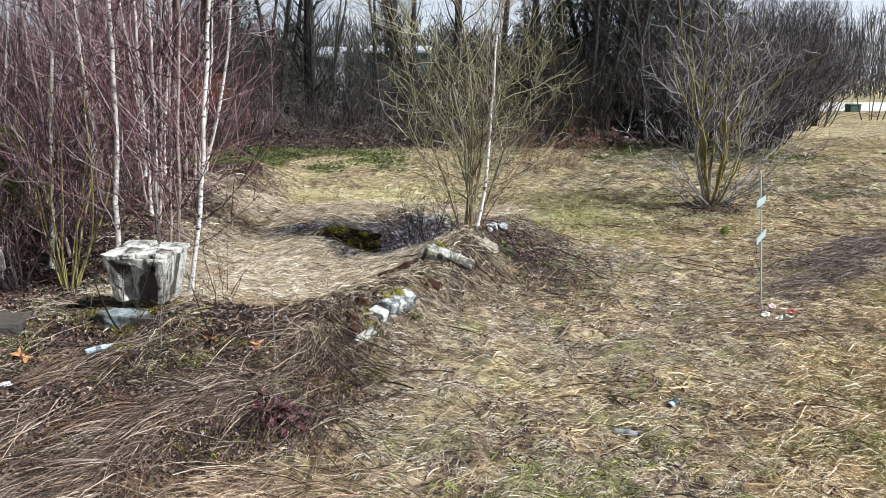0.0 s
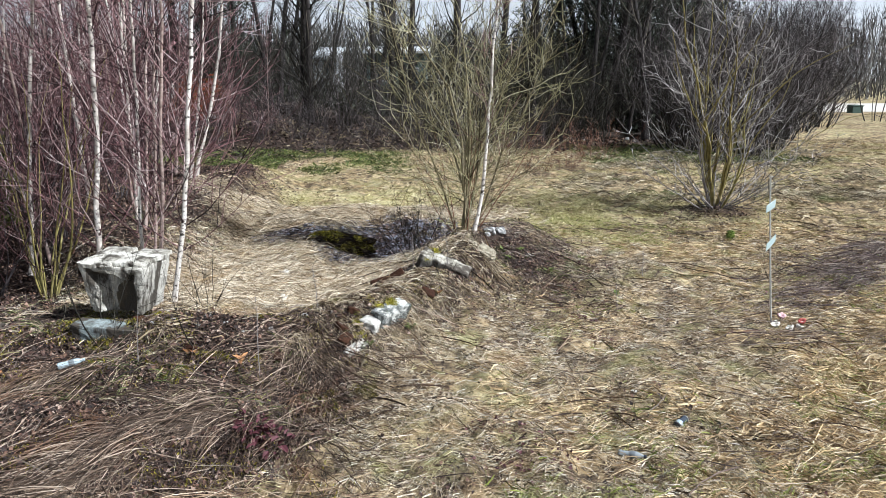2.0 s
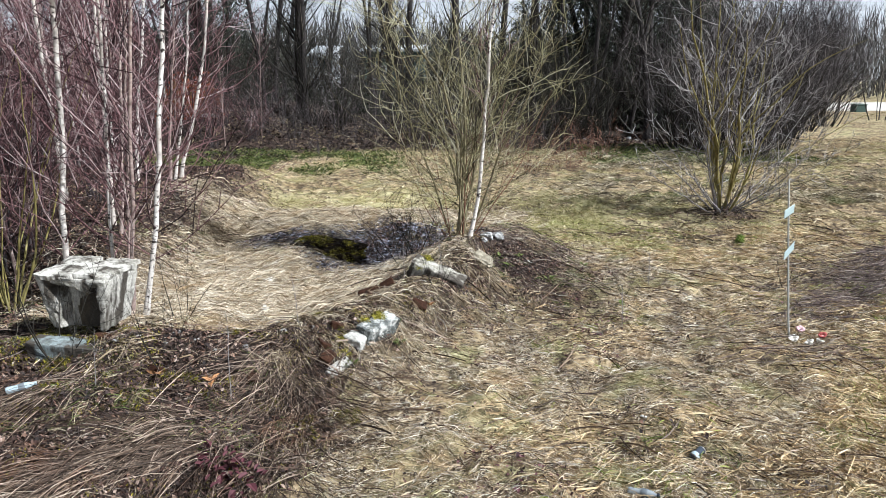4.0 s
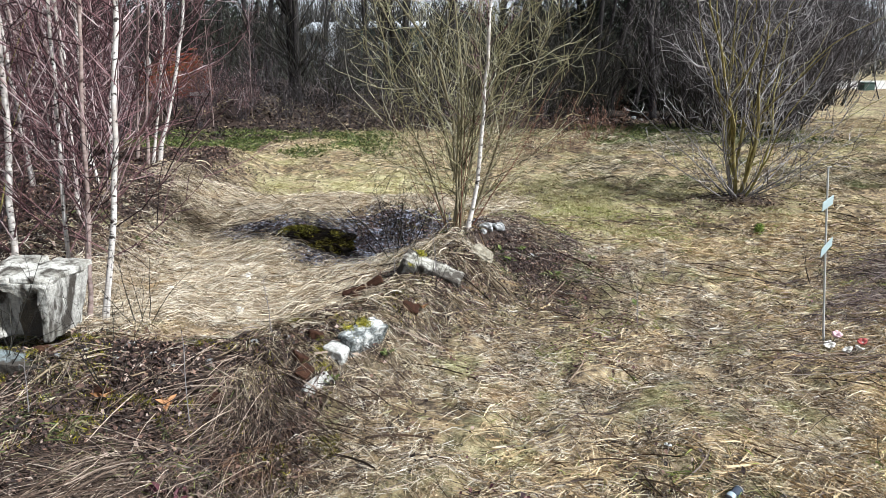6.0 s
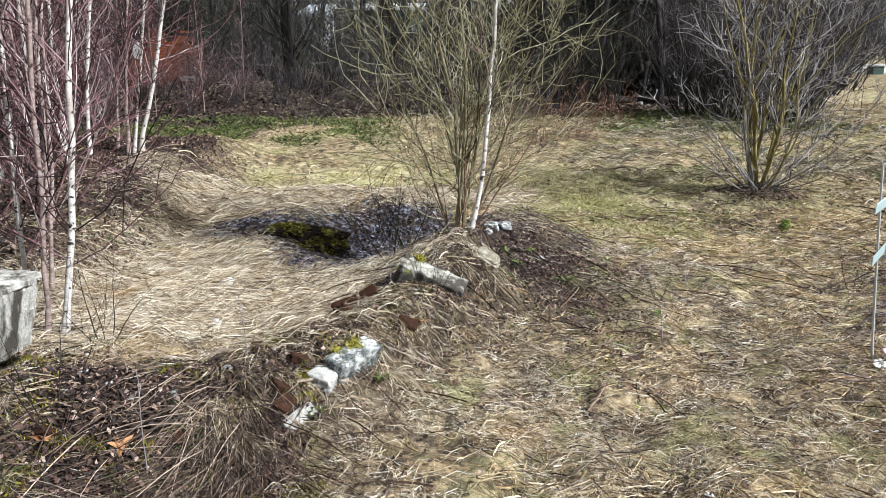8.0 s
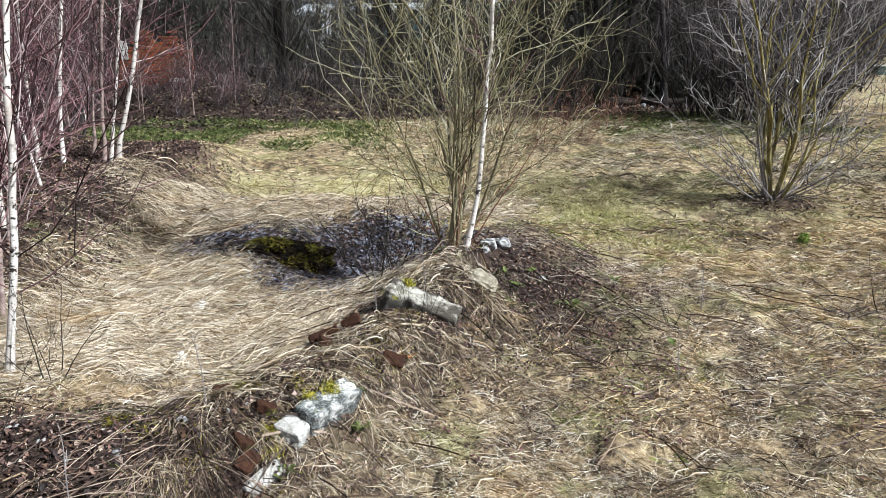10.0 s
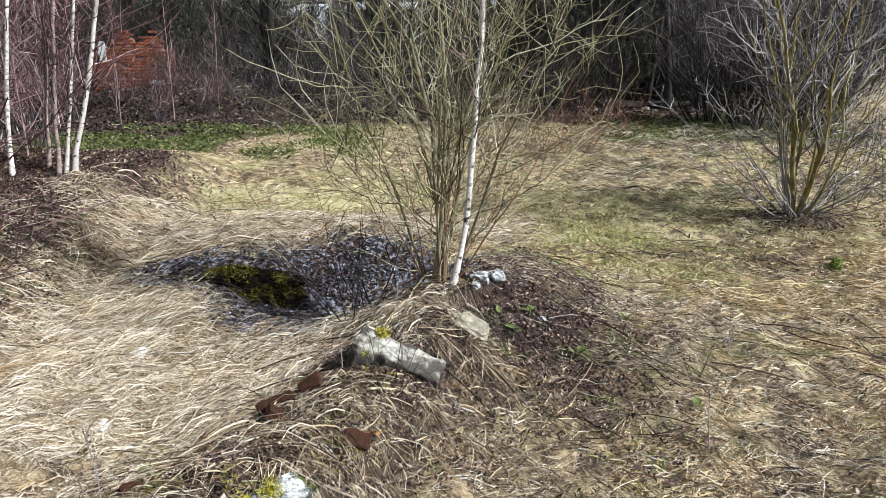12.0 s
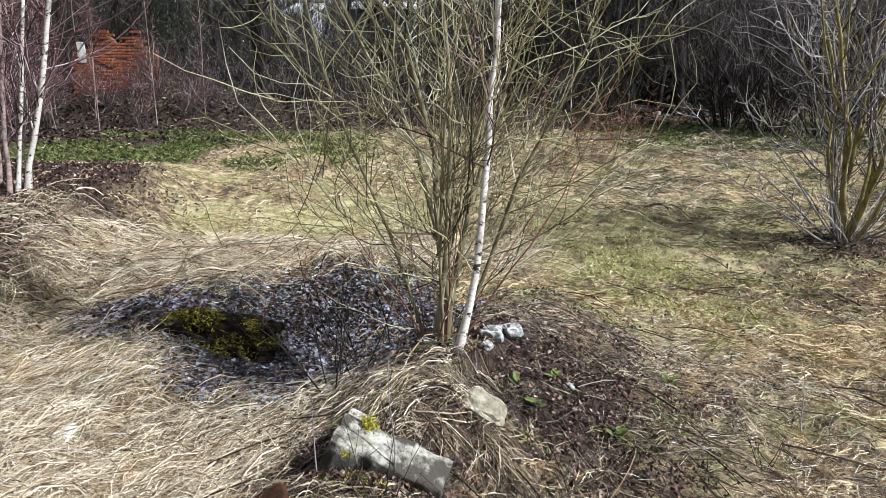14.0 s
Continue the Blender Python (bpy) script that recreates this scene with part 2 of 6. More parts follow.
M_BROWNLEAF = blades("brown_leaves", [(0.0, (0.016, 0.011, 0.01)), (0.4, (0.05, 0.033, 0.031)), (0.7, (0.115, 0.068, 0.055)), (0.88, (0.24, 0.145, 0.105)), (1.0, (0.52, 0.42, 0.36))])
# damp brown litter with the tree crowns' shade put into its tone
M_WOODLEAF = blades("shaded_wood_floor_leaves", [(0.0, (0.012, 0.009, 0.008)), (0.5, (0.036, 0.024, 0.021)), (0.85, (0.08, 0.054, 0.044)), (1.0, (0.24, 0.18, 0.15))])
M_REDLEAF = blades("red_leaves", [(0.0, (0.03, 0.011, 0.015)), (0.6, (0.1, 0.034, 0.044)), (1.0, (0.25, 0.13, 0.14))], old=0.3)
M_MOSS = blades("moss_tufts", [(0.0, (0.03, 0.028, 0.006)), (0.5, (0.14, 0.13, 0.015)), (1.0, (0.4, 0.36, 0.03))], old=0.8)
M_BIRCH = birch_bark()
M_PINKBARK = bark("young_birch_bark", [(0.25, (0.16, 0.1, 0.09)), (0.5, (0.4, 0.31, 0.28)), (0.8, (0.66, 0.59, 0.55))], stretch=(1, 1, 2.5))
M_WILLOW = bark("willow_bark", [(0.25, (0.085, 0.07, 0.042)), (0.5, (0.26, 0.225, 0.135)), (0.8, (0.5, 0.46, 0.32))])
M_MOSSBARK = bark("mossy_willow_bark", [(0.25, (0.08, 0.066, 0.02)), (0.5, (0.32, 0.28, 0.1)), (0.8, (0.54, 0.5, 0.28))])
M_REDTWIG = bark("red_twigs", [(0.0, (0.05, 0.02, 0.014)), (0.45, (0.16, 0.07, 0.045)), (0.8, (0.36, 0.2, 0.14)), (1.0, (0.7, 0.58, 0.48))], 6, twig=True)
M_WILLOWTWIG = bark("willow_twigs", [(0.0, (0.04, 0.033, 0.018)), (0.4, (0.235, 0.215, 0.12)), (0.76, (0.56, 0.54, 0.3)), (1.0, (0.84, 0.82, 0.66))], 6, twig=True)
M_GREYTWIG = bark("grey_twigs", [(0.0, (0.025, 0.02, 0.021)), (0.38, (0.12, 0.105, 0.108)), (0.7, (0.38, 0.36, 0.36)), (1.0, (0.82, 0.8, 0.79))], 6, twig=True)
M_MURKTWIG = bark("murky_twigs", [(0.0, (0.014, 0.011, 0.012)), (0.5, (0.05, 0.042, 0.045)), (0.8, (0.15, 0.13, 0.135)), (1.0, (0.5, 0.47, 0.46))], 6, twig=True)
M_PURPLETWIG = bark("birch_twigs", [(0.0, (0.02, 0.012, 0.013)), (0.4, (0.1, 0.048, 0.054)), (0.75, (0.33, 0.19, 0.2)), (1.0, (0.78, 0.68, 0.68))], 6, twig=True)
# bark and twigs darker than real bark: the wood's deep shade is in the colour
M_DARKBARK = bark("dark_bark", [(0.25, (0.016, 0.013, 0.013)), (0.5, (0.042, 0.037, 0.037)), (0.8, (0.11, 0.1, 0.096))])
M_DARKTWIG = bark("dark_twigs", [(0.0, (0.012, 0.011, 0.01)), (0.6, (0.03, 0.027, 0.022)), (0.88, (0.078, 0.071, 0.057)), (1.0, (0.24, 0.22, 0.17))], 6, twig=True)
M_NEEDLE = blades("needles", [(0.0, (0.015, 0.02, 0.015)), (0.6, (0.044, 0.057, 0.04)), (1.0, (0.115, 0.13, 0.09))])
M_FARTREE = blades("far_tree_twigs", [(0.0, (0.035, 0.035, 0.033)), (0.6, (0.09, 0.088, 0.08)), (1.0, (0.2, 0.19, 0.17))])
M_JUNIPER = blades("juniper_needles", [(0.0, (0.05, 0.07, 0.012)), (0.6, (0.12, 0.15, 0.03)), (1.0, (0.26, 0.28, 0.06))])
M_SEEDLING = blades("seedling_needles", [(0.0, (0.08, 0.13, 0.02)), (0.6, (0.2, 0.3, 0.05)), (1.0, (0.4, 0.5, 0.12))], old=0.2)
M_CONCRETE = concrete("weathered_concrete", 0.3, 0.9, (1.02, 1.0, 0.97))
# dark tone holds the hollow's stains and also its shade
M_STAINSHADE = concrete("stained_shaded_concrete", 0.5, 1.5, (0.3, 0.25, 0.18))
M_SLAB = concrete("mossy_concrete", 0.55, 1.15, (0.86, 0.84, 0.78))
M_BEAM = concrete("bluish_concrete", 0.4, 1.2, (0.54, 0.64, 0.7))
M_DARKSLAB = concrete("dark_concrete", 0.5, 1.9, (0.16, 0.18, 0.19))
M_KERB = flaked("flaked_kerb_concrete")
M_PALE = concrete("pale_concrete", 0.0, 0.3)
M_HUMUS = stone("black_humus", [(0.3, (0.004, 0.003, 0.002)), (0.5, (0.012, 0.009, 0.006)), (0.75, (0.032, 0.022, 0.013))])

M_GREYSTONE = stone("pale_stone", [(0.34, (0.1, 0.1, 0.1)), (0.5, (0.32, 0.32, 0.32)), (0.7, (0.62, 0.62, 0.61))], 22)
M_STONE = stone("field_stone", [(0.3, (0.12, 0.1, 0.075)), (0.5, (0.26, 0.235, 0.18)), (0.72, (0.46, 0.43, 0.35))], 16)
M_BRICK = brick_clay("brick_clay", 1.0)
# the same clay multiplied down to a darker, browner tone
M_OLDBRICK = brick_clay("dark_brick_clay", 0.16)
M_MORTAR = stone("old_mortar", [(0.3, (0.08, 0.04, 0.03)), (0.5, (0.16, 0.08, 0.055)), (0.8, (0.3, 0.2, 0.15))], 16)

# ---- noise, terrain ----
TABLE = np.random.RandomState(7).rand(256, 256)


def vnoise(x, y, size, seed=0):
    """Smooth value noise, 0 to 1, with lumps of the given size."""
    x, y = np.asarray(x, float) / size + 17.3 * seed + 900, np.asarray(y, float) / size + 9.1 * seed + 900
    i, j = np.floor(x).astype(int), np.floor(y).astype(int)
    u, v = x - i, y - j
    u, v = u * u * (3 - 2 * u), v * v * (3 - 2 * v)
    g = lambda a, b: TABLE[a % 256, b % 256]
    return (g(i, j) * (1 - u) + g(i + 1, j) * u) * (1 - v) + (g(i, j + 1) * (1 - u) + g(i + 1, j + 1) * u) * v


def step(a, b, x):
    u = np.clip((np.asarray(x, float) - a) / (b - a), 0, 1)
    return u * u * (3 - 2 * u)


def bump(x, y, cx, cy, rx, ry, turn=0.0):
    c, s = math.cos(radians(turn)), math.sin(radians(turn))
    u, v = (x - cx) * c + (y - cy) * s, (y - cy) * c - (x - cx) * s
    return np.exp(-((u / rx) ** 2 + (v / ry) ** 2))


WALL = [(-4.6, 6.15), (-3.2, 6.45), (-2.0, 6.6), (-0.95, 7.05), (-0.45, 7.6), (-0.05, 8.4), (0.3, 9.1)]  # line of the buried foundation


def wall_distance(x, y):
    best = np.full(np.shape(x), 99.0)
    side = np.zeros(np.shape(x))
    for (ax, ay), (bx, by) in zip(WALL, WALL[1:]):
        dx, dy = bx - ax, by - ay
        u = np.clip(((x - ax) * dx + (y - ay) * dy) / (dx * dx + dy * dy), 0, 1)
        d = np.hypot(x - ax - u * dx, y - ay - u * dy)
        s = dx * (y - ay) - dy * (x - ax)
        near = d < best
        best, side = np.where(near, d, best), np.where(near, np.sign(s), side)
    return best, side


def height(x, y, fine=True):
    x, y = np.asarray(x, float), np.asarray(y, float)
    z = -0.1 + 0.015 * np.clip(y - 5, -6, 3) + 0.035 * np.clip(y - 8, 0, 13)
    d, side = wall_distance(x, y)
    lift = (0.33 + 0.1 * step(-1.6, -0.9, x)) * np.exp(-(d / np.where(side > 0, 0.4 + 0.32 * step(-1.7, -1.0, x), 0.46)) ** 2)
    inner = step(0.2, 1.2, d) * (side > 0) * step(11.5, 10.5, y) * step(-3.3, -2.4, x) * step(1.0, 0.0, x)
    z = z + lift
    # slope of rubble before the foundation, to the left
    z = z + 0.3 * step(-0.6, -2.4, x) * step(3.4, 6.0, y) * step(9.0, 7.0, y) * (1 - 0.55 * np.exp(-(d / 0.5) ** 2))
    z = z + 0.04 * inner
    z = z - 0.16 * bump(x, y, -2.98, 6.3, 0.4, 0.22)
    # left bank
    z = z + 0.56 * step(-2.8, -4.1, x) * step(7.8, 9.4, y) * step(19, 15, y)
    # pit and its mound
    z = z + 0.36 * bump(x, y, 0.5, 10.05, 0.85, 0.85) + 0.16 * bump(x, y, 1.2, 10.4, 0.7, 0.9) + 0.24 * bump(x, y, 1.05, 10.95, 0.6, 0.5) + 0.12 * bump(x, y, -0.8, 13.0, 1.8, 0.4)
    z = z + 0.04 * bump(x, y, -2.9, 11.9, 0.8, 0.8) - 0.28 * bump(x, y, -0.6, 11.15, 0.85, 0.85) + 0.2 * bump(x, y, -1.9, 11.1, 0.7, 1.0) + 0.1 * bump(x, y, -1.2, 12.5, 1.2, 0.6)
    z = z + 0.1 * bump(x, y, 4.85, 13.5, 0.7, 0.7)
    # wooded bank behind
    z = z + step(23.3, 26.5, y + 0.8 * vnoise(x, y, 4.0, 3)) * (0.06 + 0.44 * step(1.5, -3.5, x) + 0.55 * step(-4.0, -6.5, x))
    z = z + 0.05 * (vnoise(x, y, 1.1, 1) - 0.5) * step(1.0, 4.0, y)
    if fine:
        z = z + 0.08 * (vnoise(x, y, 0.31, 2) - 0.5) + 0.04 * (vnoise(x, y, 0.13, 4) - 0.5)
    return z


def hz(x, y):
    return float(height(x, y))


def pit_zone(x, y):
    return np.clip(1.5 * (bump(x, y, -0.62, 11.15, 1.2, 1.4) + 0.75 * bump(x, y, -2.2, 11.25, 0.7, 0.5)) - 0.15 + 0.3 * (vnoise(x, y, 0.4, 5) - 0.5), 0, 1)


def straw_zone(x, y):
    d, side = wall_distance(x, y)
    n = vnoise(x, y, 0.8, 6)
    a = (side > 0) * step(0.42, 0.85, d + 0.5 * (n - 0.5) - 0.5 * step(-0.9, -1.5, x)) * step(-4.0, -3.1, x - 0.7 * step(9.0, 10.6, y)) * step(0.2, -0.3, x) * step(12.2, 11.4, y + 0.4 * n) * step(6.6, 7.2, y) * (1 - bump(x, y, -0.5, 8.2, 0.22, 0.3))
    b = (1.0 * bump(x, y, -2.6, 12.4, 1.0, 0.8, -10)) * (1 - bump(x, y, -4.4, 12.4, 1.0, 1.1)) + 1.1 * bump(x, y, -0.9, 13.1, 2.2, 0.45)
    return np.clip(np.maximum(a, b) * (1 - 1.2 * pit_zone(x, y)), 0, 1)


def moss_zone(x, y):
    n = vnoise(x, y, 1.6, 8) * 0.6 + vnoise(x, y, 0.5, 9) * 0.4
    band = 0.75 * bump(x, y, 0.4, 14.2, 4.5, 2.3) + 1.3 * bump(x, y, 2.3, 12.7, 1.3, 0.6, -67) + 0.9 * bump(x, y, 5.6, 7.0, 1.8, 4.5) + 0.8 * bump(x, y, 3.6, 4.0, 2.6, 1.1)
    return np.clip(band * step(0.3, 0.6, n) + 0.5 * step(0.58, 0.72, n) + 0.8 * step(60, 75, y), 0, 1)


def litter_zone(x, y):
    n = vnoise(x, y, 0.7, 11)
    w = step(22.3, 23.8, y + 1.2 * vnoise(x, y, 2.0, 12)) * step(10.5, 7.5, x)
    left = 1.3 * bump(x, y, -4.4, 11.8, 1.0, 1.6) + 0.75 * bump(x, y, -4.3, 14.8, 1.1, 0.9) + step(-2.9, -3.8, x + n - 0.3 + 0.14 * np.clip(y - 12.5, 0, 4)) * step(4.5, 6.0, y) + 1.0 * step(-0.45, -1.0, x + 0.5 * (n - 0.5) + 0.9 * step(5.8, 4.0, y)) * step(3.2, 4.9, y + 1.2 * (n - 0.5)) * step(7.6, 7.0, y)
    mound = 1.7 * bump(x, y, 0.88, 10.15, 0.8, 0.95) + 0.8 * bump(x, y, -0.2, 8.2, 0.3, 0.9, -30) + 0.5 * bump(x, y, 1.2, 8.8, 0.5, 0.9)
    bed = 0.9 * bump(x, y, 4.85, 13.3, 0.7, 0.45) + 0.8 * bump(x, y, 3.6, 12.0, 1.1, 0.7) * step(0.35, 0.6, n) + 0.95 * bump(x, y, 5.9, 10.4, 1.3, 0.4, 40) + 0.7 * bump(x, y, 4.2, 8.6, 0.9, 0.25, 25) + 0.6 * bump(x, y, 4.0, 7.1, 0.5, 0.15, -10)
    wall = np.exp(-(wall_distance(x, y)[0] / 0.78) ** 2)
    debris = 0.5 * step(0.6, 0.7, 0.6 * vnoise(x, y, 0.9, 71) + 0.4 * vnoise(x, y, 0.26, 72)) * step(-1.0, 0.3, x) * step(23, 19, y) * step(2.0, 3.0, y) * (1 - 0.7 * step(2.4, 3.6, x) * step(9.0, 7.5, y))
    return np.clip(np.maximum.reduce([debris, w, left, mound * step(0.2, 0.6, n + 0.2), bed, wall * step(0.2, 0.5, n), pit_zone(x, y)]), 0, 1)


def green_zone(x, y):
    n = vnoise(x, y, 0.9, 14)
    a = step(17.6, 18.6, y + 0.8 * n) * step(23.4, 22.0, y + n) * step(-8.5, -6.5, x) * step(-0.6, -1.8, x)
    b = step(19.2, 20.2, y) * step(24.6, 23.4, y) * step(3.6, 4.8, x) * step(10.2, 9.0, x)
    return np.clip((np.maximum(a, b)) * step(0.15, 0.45, n), 0, 1)


# ---- mesh helpers ----


def raw_mesh(name, verts, faces, material, smooth=False):
    """A mesh from arrays: verts (n, 3), faces (m, k) all with k corners."""
    me = bpy.data.meshes.new(name)
    verts, faces = np.asarray(verts, np.float32), np.asarray(faces, np.int32)
    me.vertices.add(len(verts))
    me.vertices.foreach_set("co", verts.ravel())
    me.loops.add(faces.size)
    me.loops.foreach_set("vertex_index", faces.ravel())
    me.polygons.add(len(faces))
    me.polygons.foreach_set("loop_start", np.arange(0, faces.size, faces.shape[1], dtype=np.int32))
    if smooth:
        me.polygons.foreach_set("use_smooth", np.ones(len(faces), bool))
    me.materials.append(material)
    me.update(calc_edges=True)
    return me


def part(name, bm, material, parent, label=""):
    """Links a bmesh as one mesh object under a thing or a part."""
    me = bpy.data.meshes.new(name)
    bm.to_mesh(me)
    bm.free()
    me.materials.append(material)
    ob = new(name, me)
    ob.parent = parent
    return tagged(ob, label)


def part_mesh(name, me, parent, label=""):
    ob = new(name, me)
    ob.parent = parent
    return tagged(ob, label)


def thing(name, m, label, category, group="", kind=""):
    ob = new(name)
    ob.matrix_basis = m
    return tagged(ob, label, category, group, kind)


class Tubes:
    """Collects tapering branches as narrow prisms."""

    def __init__(self, sides=3):
        self.sides, self.v, self.f, self.n = sides, [], [], 0

    def add(self, pts, radii, sides=None):
        k = sides or self.sides
        pts = np.asarray(pts, float)
        d = np.gradient(pts, axis=0)
        d /= np.linalg.norm(d, axis=1, keepdims=True) + 1e-9
        ref = np.array([0.31, 0.95, 0.05]) if abs(d[0][2]) > 0.8 else np.array([0.1, 0.05, 0.99])
        a = np.cross(d, ref)
        a /= np.linalg.norm(a, axis=1, keepdims=True) + 1e-9
        b = np.cross(d, a)
        ang = np.arange(k) * 2 * math.pi / k
        ring = a[:, None, :] * np.cos(ang)[None, :, None] + b[:, None, :] * np.sin(ang)[None, :, None]
        v = pts[:, None, :] + ring * np.asarray(radii)[:, None, None]
        n = len(pts)
        i, j = np.meshgrid(np.arange(n - 1), np.arange(k), indexing="ij")
        i, j = i.ravel(), j.ravel()
        j2 = (j + 1) % k
        self.v.append(v.reshape(-1, 3))
        self.f.append(np.stack([i * k + j, i * k + j2, (i + 1) * k + j2, (i + 1) * k + j], 1) + self.n)
        self.n += n * k

    def mesh(self, name, material, smooth=True):
        return raw_mesh(name, np.concatenate(self.v), np.concatenate(self.f), material, smooth)


def branch(rng, start, direction, length, segs, wiggle=0.12, lift=0.0):
    """A wandering line; lift bends it up (or down) on its way."""
    p, d = np.array(start, float), np.array(direction, float)
    d /= np.linalg.norm(d)
    pts = [p.copy()]
    for _ in range(segs):
        d = d + rng.normal(0, wiggle, 3) + np.array([0, 0, lift / segs])
        d /= np.linalg.norm(d)
        p = p + d * length / segs
        pts.append(p.copy())
    return np.array(pts)


def at(pts, u):
    f = u * (len(pts) - 1)
    i = min(int(f), len(pts) - 2)
    return pts[i] + (pts[i + 1] - pts[i]) * (f - i), pts[i + 1] - pts[i]


def side_way(rng, along, spread):
    """A direction that leaves a branch at about the given angle."""
    along = along / (np.linalg.norm(along) + 1e-9)
    r = rng.normal(0, 1, 3)
    r -= along * r.dot(along)
    r /= np.linalg.norm(r) + 1e-9
    return along * math.cos(spread) + r * math.sin(spread)


def taper(r0, r1, n):
    return np.linspace(r0, r1, n)


def foliage(name, centres, size, material, rng, per=6, flat=0.5):
    """Many small leaf-like quads round each centre."""
    c = np.repeat(np.asarray(centres), per, axis=0)
    c = c + rng.normal(0, size * 1.2, c.shape) * np.array([1, 1, flat])
    a = rng.normal(0, 1, c.shape)
    a /= np.linalg.norm(a, axis=1, keepdims=True)
    b = np.cross(a, rng.normal(0, 1, c.shape))
    b /= np.linalg.norm(b, axis=1, keepdims=True) + 1e-9
    s = size * rng.uniform(0.5, 1.3, (len(c), 1))
    v = np.stack([c - a * s, c + b * s * 0.28, c + a * s, c - b * s * 0.28], 1).reshape(-1, 3)
    return raw_mesh(name, v, np.arange(len(v)).reshape(-1, 4), material)


def lump(bm_size, seed, rough=0.12, sub=3, flatten=None, smooth=True):
    """An uneven stone-like body of the given half sizes."""
    bm = bmesh.new()
    bmesh.ops.create_icosphere(bm, subdivisions=sub, radius=1)
    off = Vector((seed * 3.7, seed * 1.3, seed * 5.1))
    for v in bm.verts:
        d = 1 + rough * 2.2 * noise.noise(v.co * 1.1 + off) + rough * noise.noise(v.co * 3.1 + off) + 0.5 * rough * noise.noise(v.co * 7.3 + off)
        p = v.co * d
        if flatten:
            p = Vector([math.copysign(abs(a) ** flatten, a) for a in p])
        v.co = Vector((p.x * bm_size[0], p.y * bm_size[1], p.z * bm_size[2]))
    for f in bm.faces:
        f.smooth = smooth
    return bm


def chipped_box(size, seed, cuts=7, chip=0.02, bevel=0.02, shape=None):
    """A box with worn, chipped edges and uneven faces; shape(v) may mould it further. Its base lies at z 0."""
    bm = bmesh.new()
    bmesh.ops.create_cube(bm, size=1)
    bmesh.ops.subdivide_edges(bm, edges=bm.edges[:], cuts=cuts, use_grid_fill=True)
    half = Vector(size) / 2
    inner = Vector([max(h - bevel, 0.001) for h in half])
    off = Vector((seed * 2.3, seed * 4.9, seed))
    for v in bm.verts:
        p = Vector([v.co[i] * size[i] for i in range(3)])
        core = Vector([max(-inner[i], min(inner[i], p[i])) for i in range(3)])
        out = p - core
        if out.length > 1e-6:
            p = core + out.normalized() * min(out.length, bevel)
        edge = sorted(abs(p[i]) / half[i] for i in range(3))[1]  # near 1 along the edges
        wear = max(0.0, edge - 0.72) / 0.28
        bite = max(0.0, noise.noise(p * 9 + off) + 0.15)
        p *= 1 - 0.1 * wear * bite * min(1.0, chip * 40)
        p += noise.noise_vector(p * 7 + off) * chip * 0.6 + noise.noise_vector(p * 24 + off) * chip * 0.35
        v.co = p + Vector((0, 0, half.z))
        if shape:
            v.co = shape(v.co)
    bmesh.ops.recalc_face_normals(bm, faces=bm.faces[:])
    return bm


# ---- ground, road ----


def axis(stops):
    """Grid lines from (start, end, step) runs."""
    out = []
    for a, b, s in stops:
        out += list(np.arange(a, b, s))
    return np.array(out + [stops[-1][1]])


def build_ground():
    xs = axis([(-600, -60, 60), (-60, -16, 4), (-16, -7, 0.4), (-7, 8, 0.06), (8, 18, 0.35), (18, 60, 4), (60, 600, 60)])
    ys = axis([(-500, -40, 60), (-40, -4, 4), (-4, 2.5, 0.4), (2.5, 14.5, 0.06), (14.5, 30, 0.2), (30, 60, 2.5), (60, 900, 60)])
    x, y = np.meshgrid(xs, ys)
    z = height(x, y)
    nx, ny = len(xs), len(ys)
    i, j = np.meshgrid(np.arange(ny - 1), np.arange(nx - 1), indexing="ij")
    a = (i * nx + j).ravel()
    me = raw_mesh("ground", np.stack([x.ravel(), y.ravel(), z.ravel()], 1), np.stack([a, a + 1, a + nx + 1, a + nx], 1), M_GROUND, True)
    zone = np.stack([straw_zone(x, y).ravel(), np.maximum(moss_zone(x, y), green_zone(x, y)).ravel(), litter_zone(x, y).ravel(), np.ones(x.size)], 1).astype(np.float32)
    layer = me.color_attributes.new("zone", "FLOAT_COLOR", "POINT")
    layer.data.foreach_set("color", zone.ravel())
    return tagged(new("ground", me), "uneven ground of thatch, moss and leaf mould", "ground", kind="structure")


build_ground()

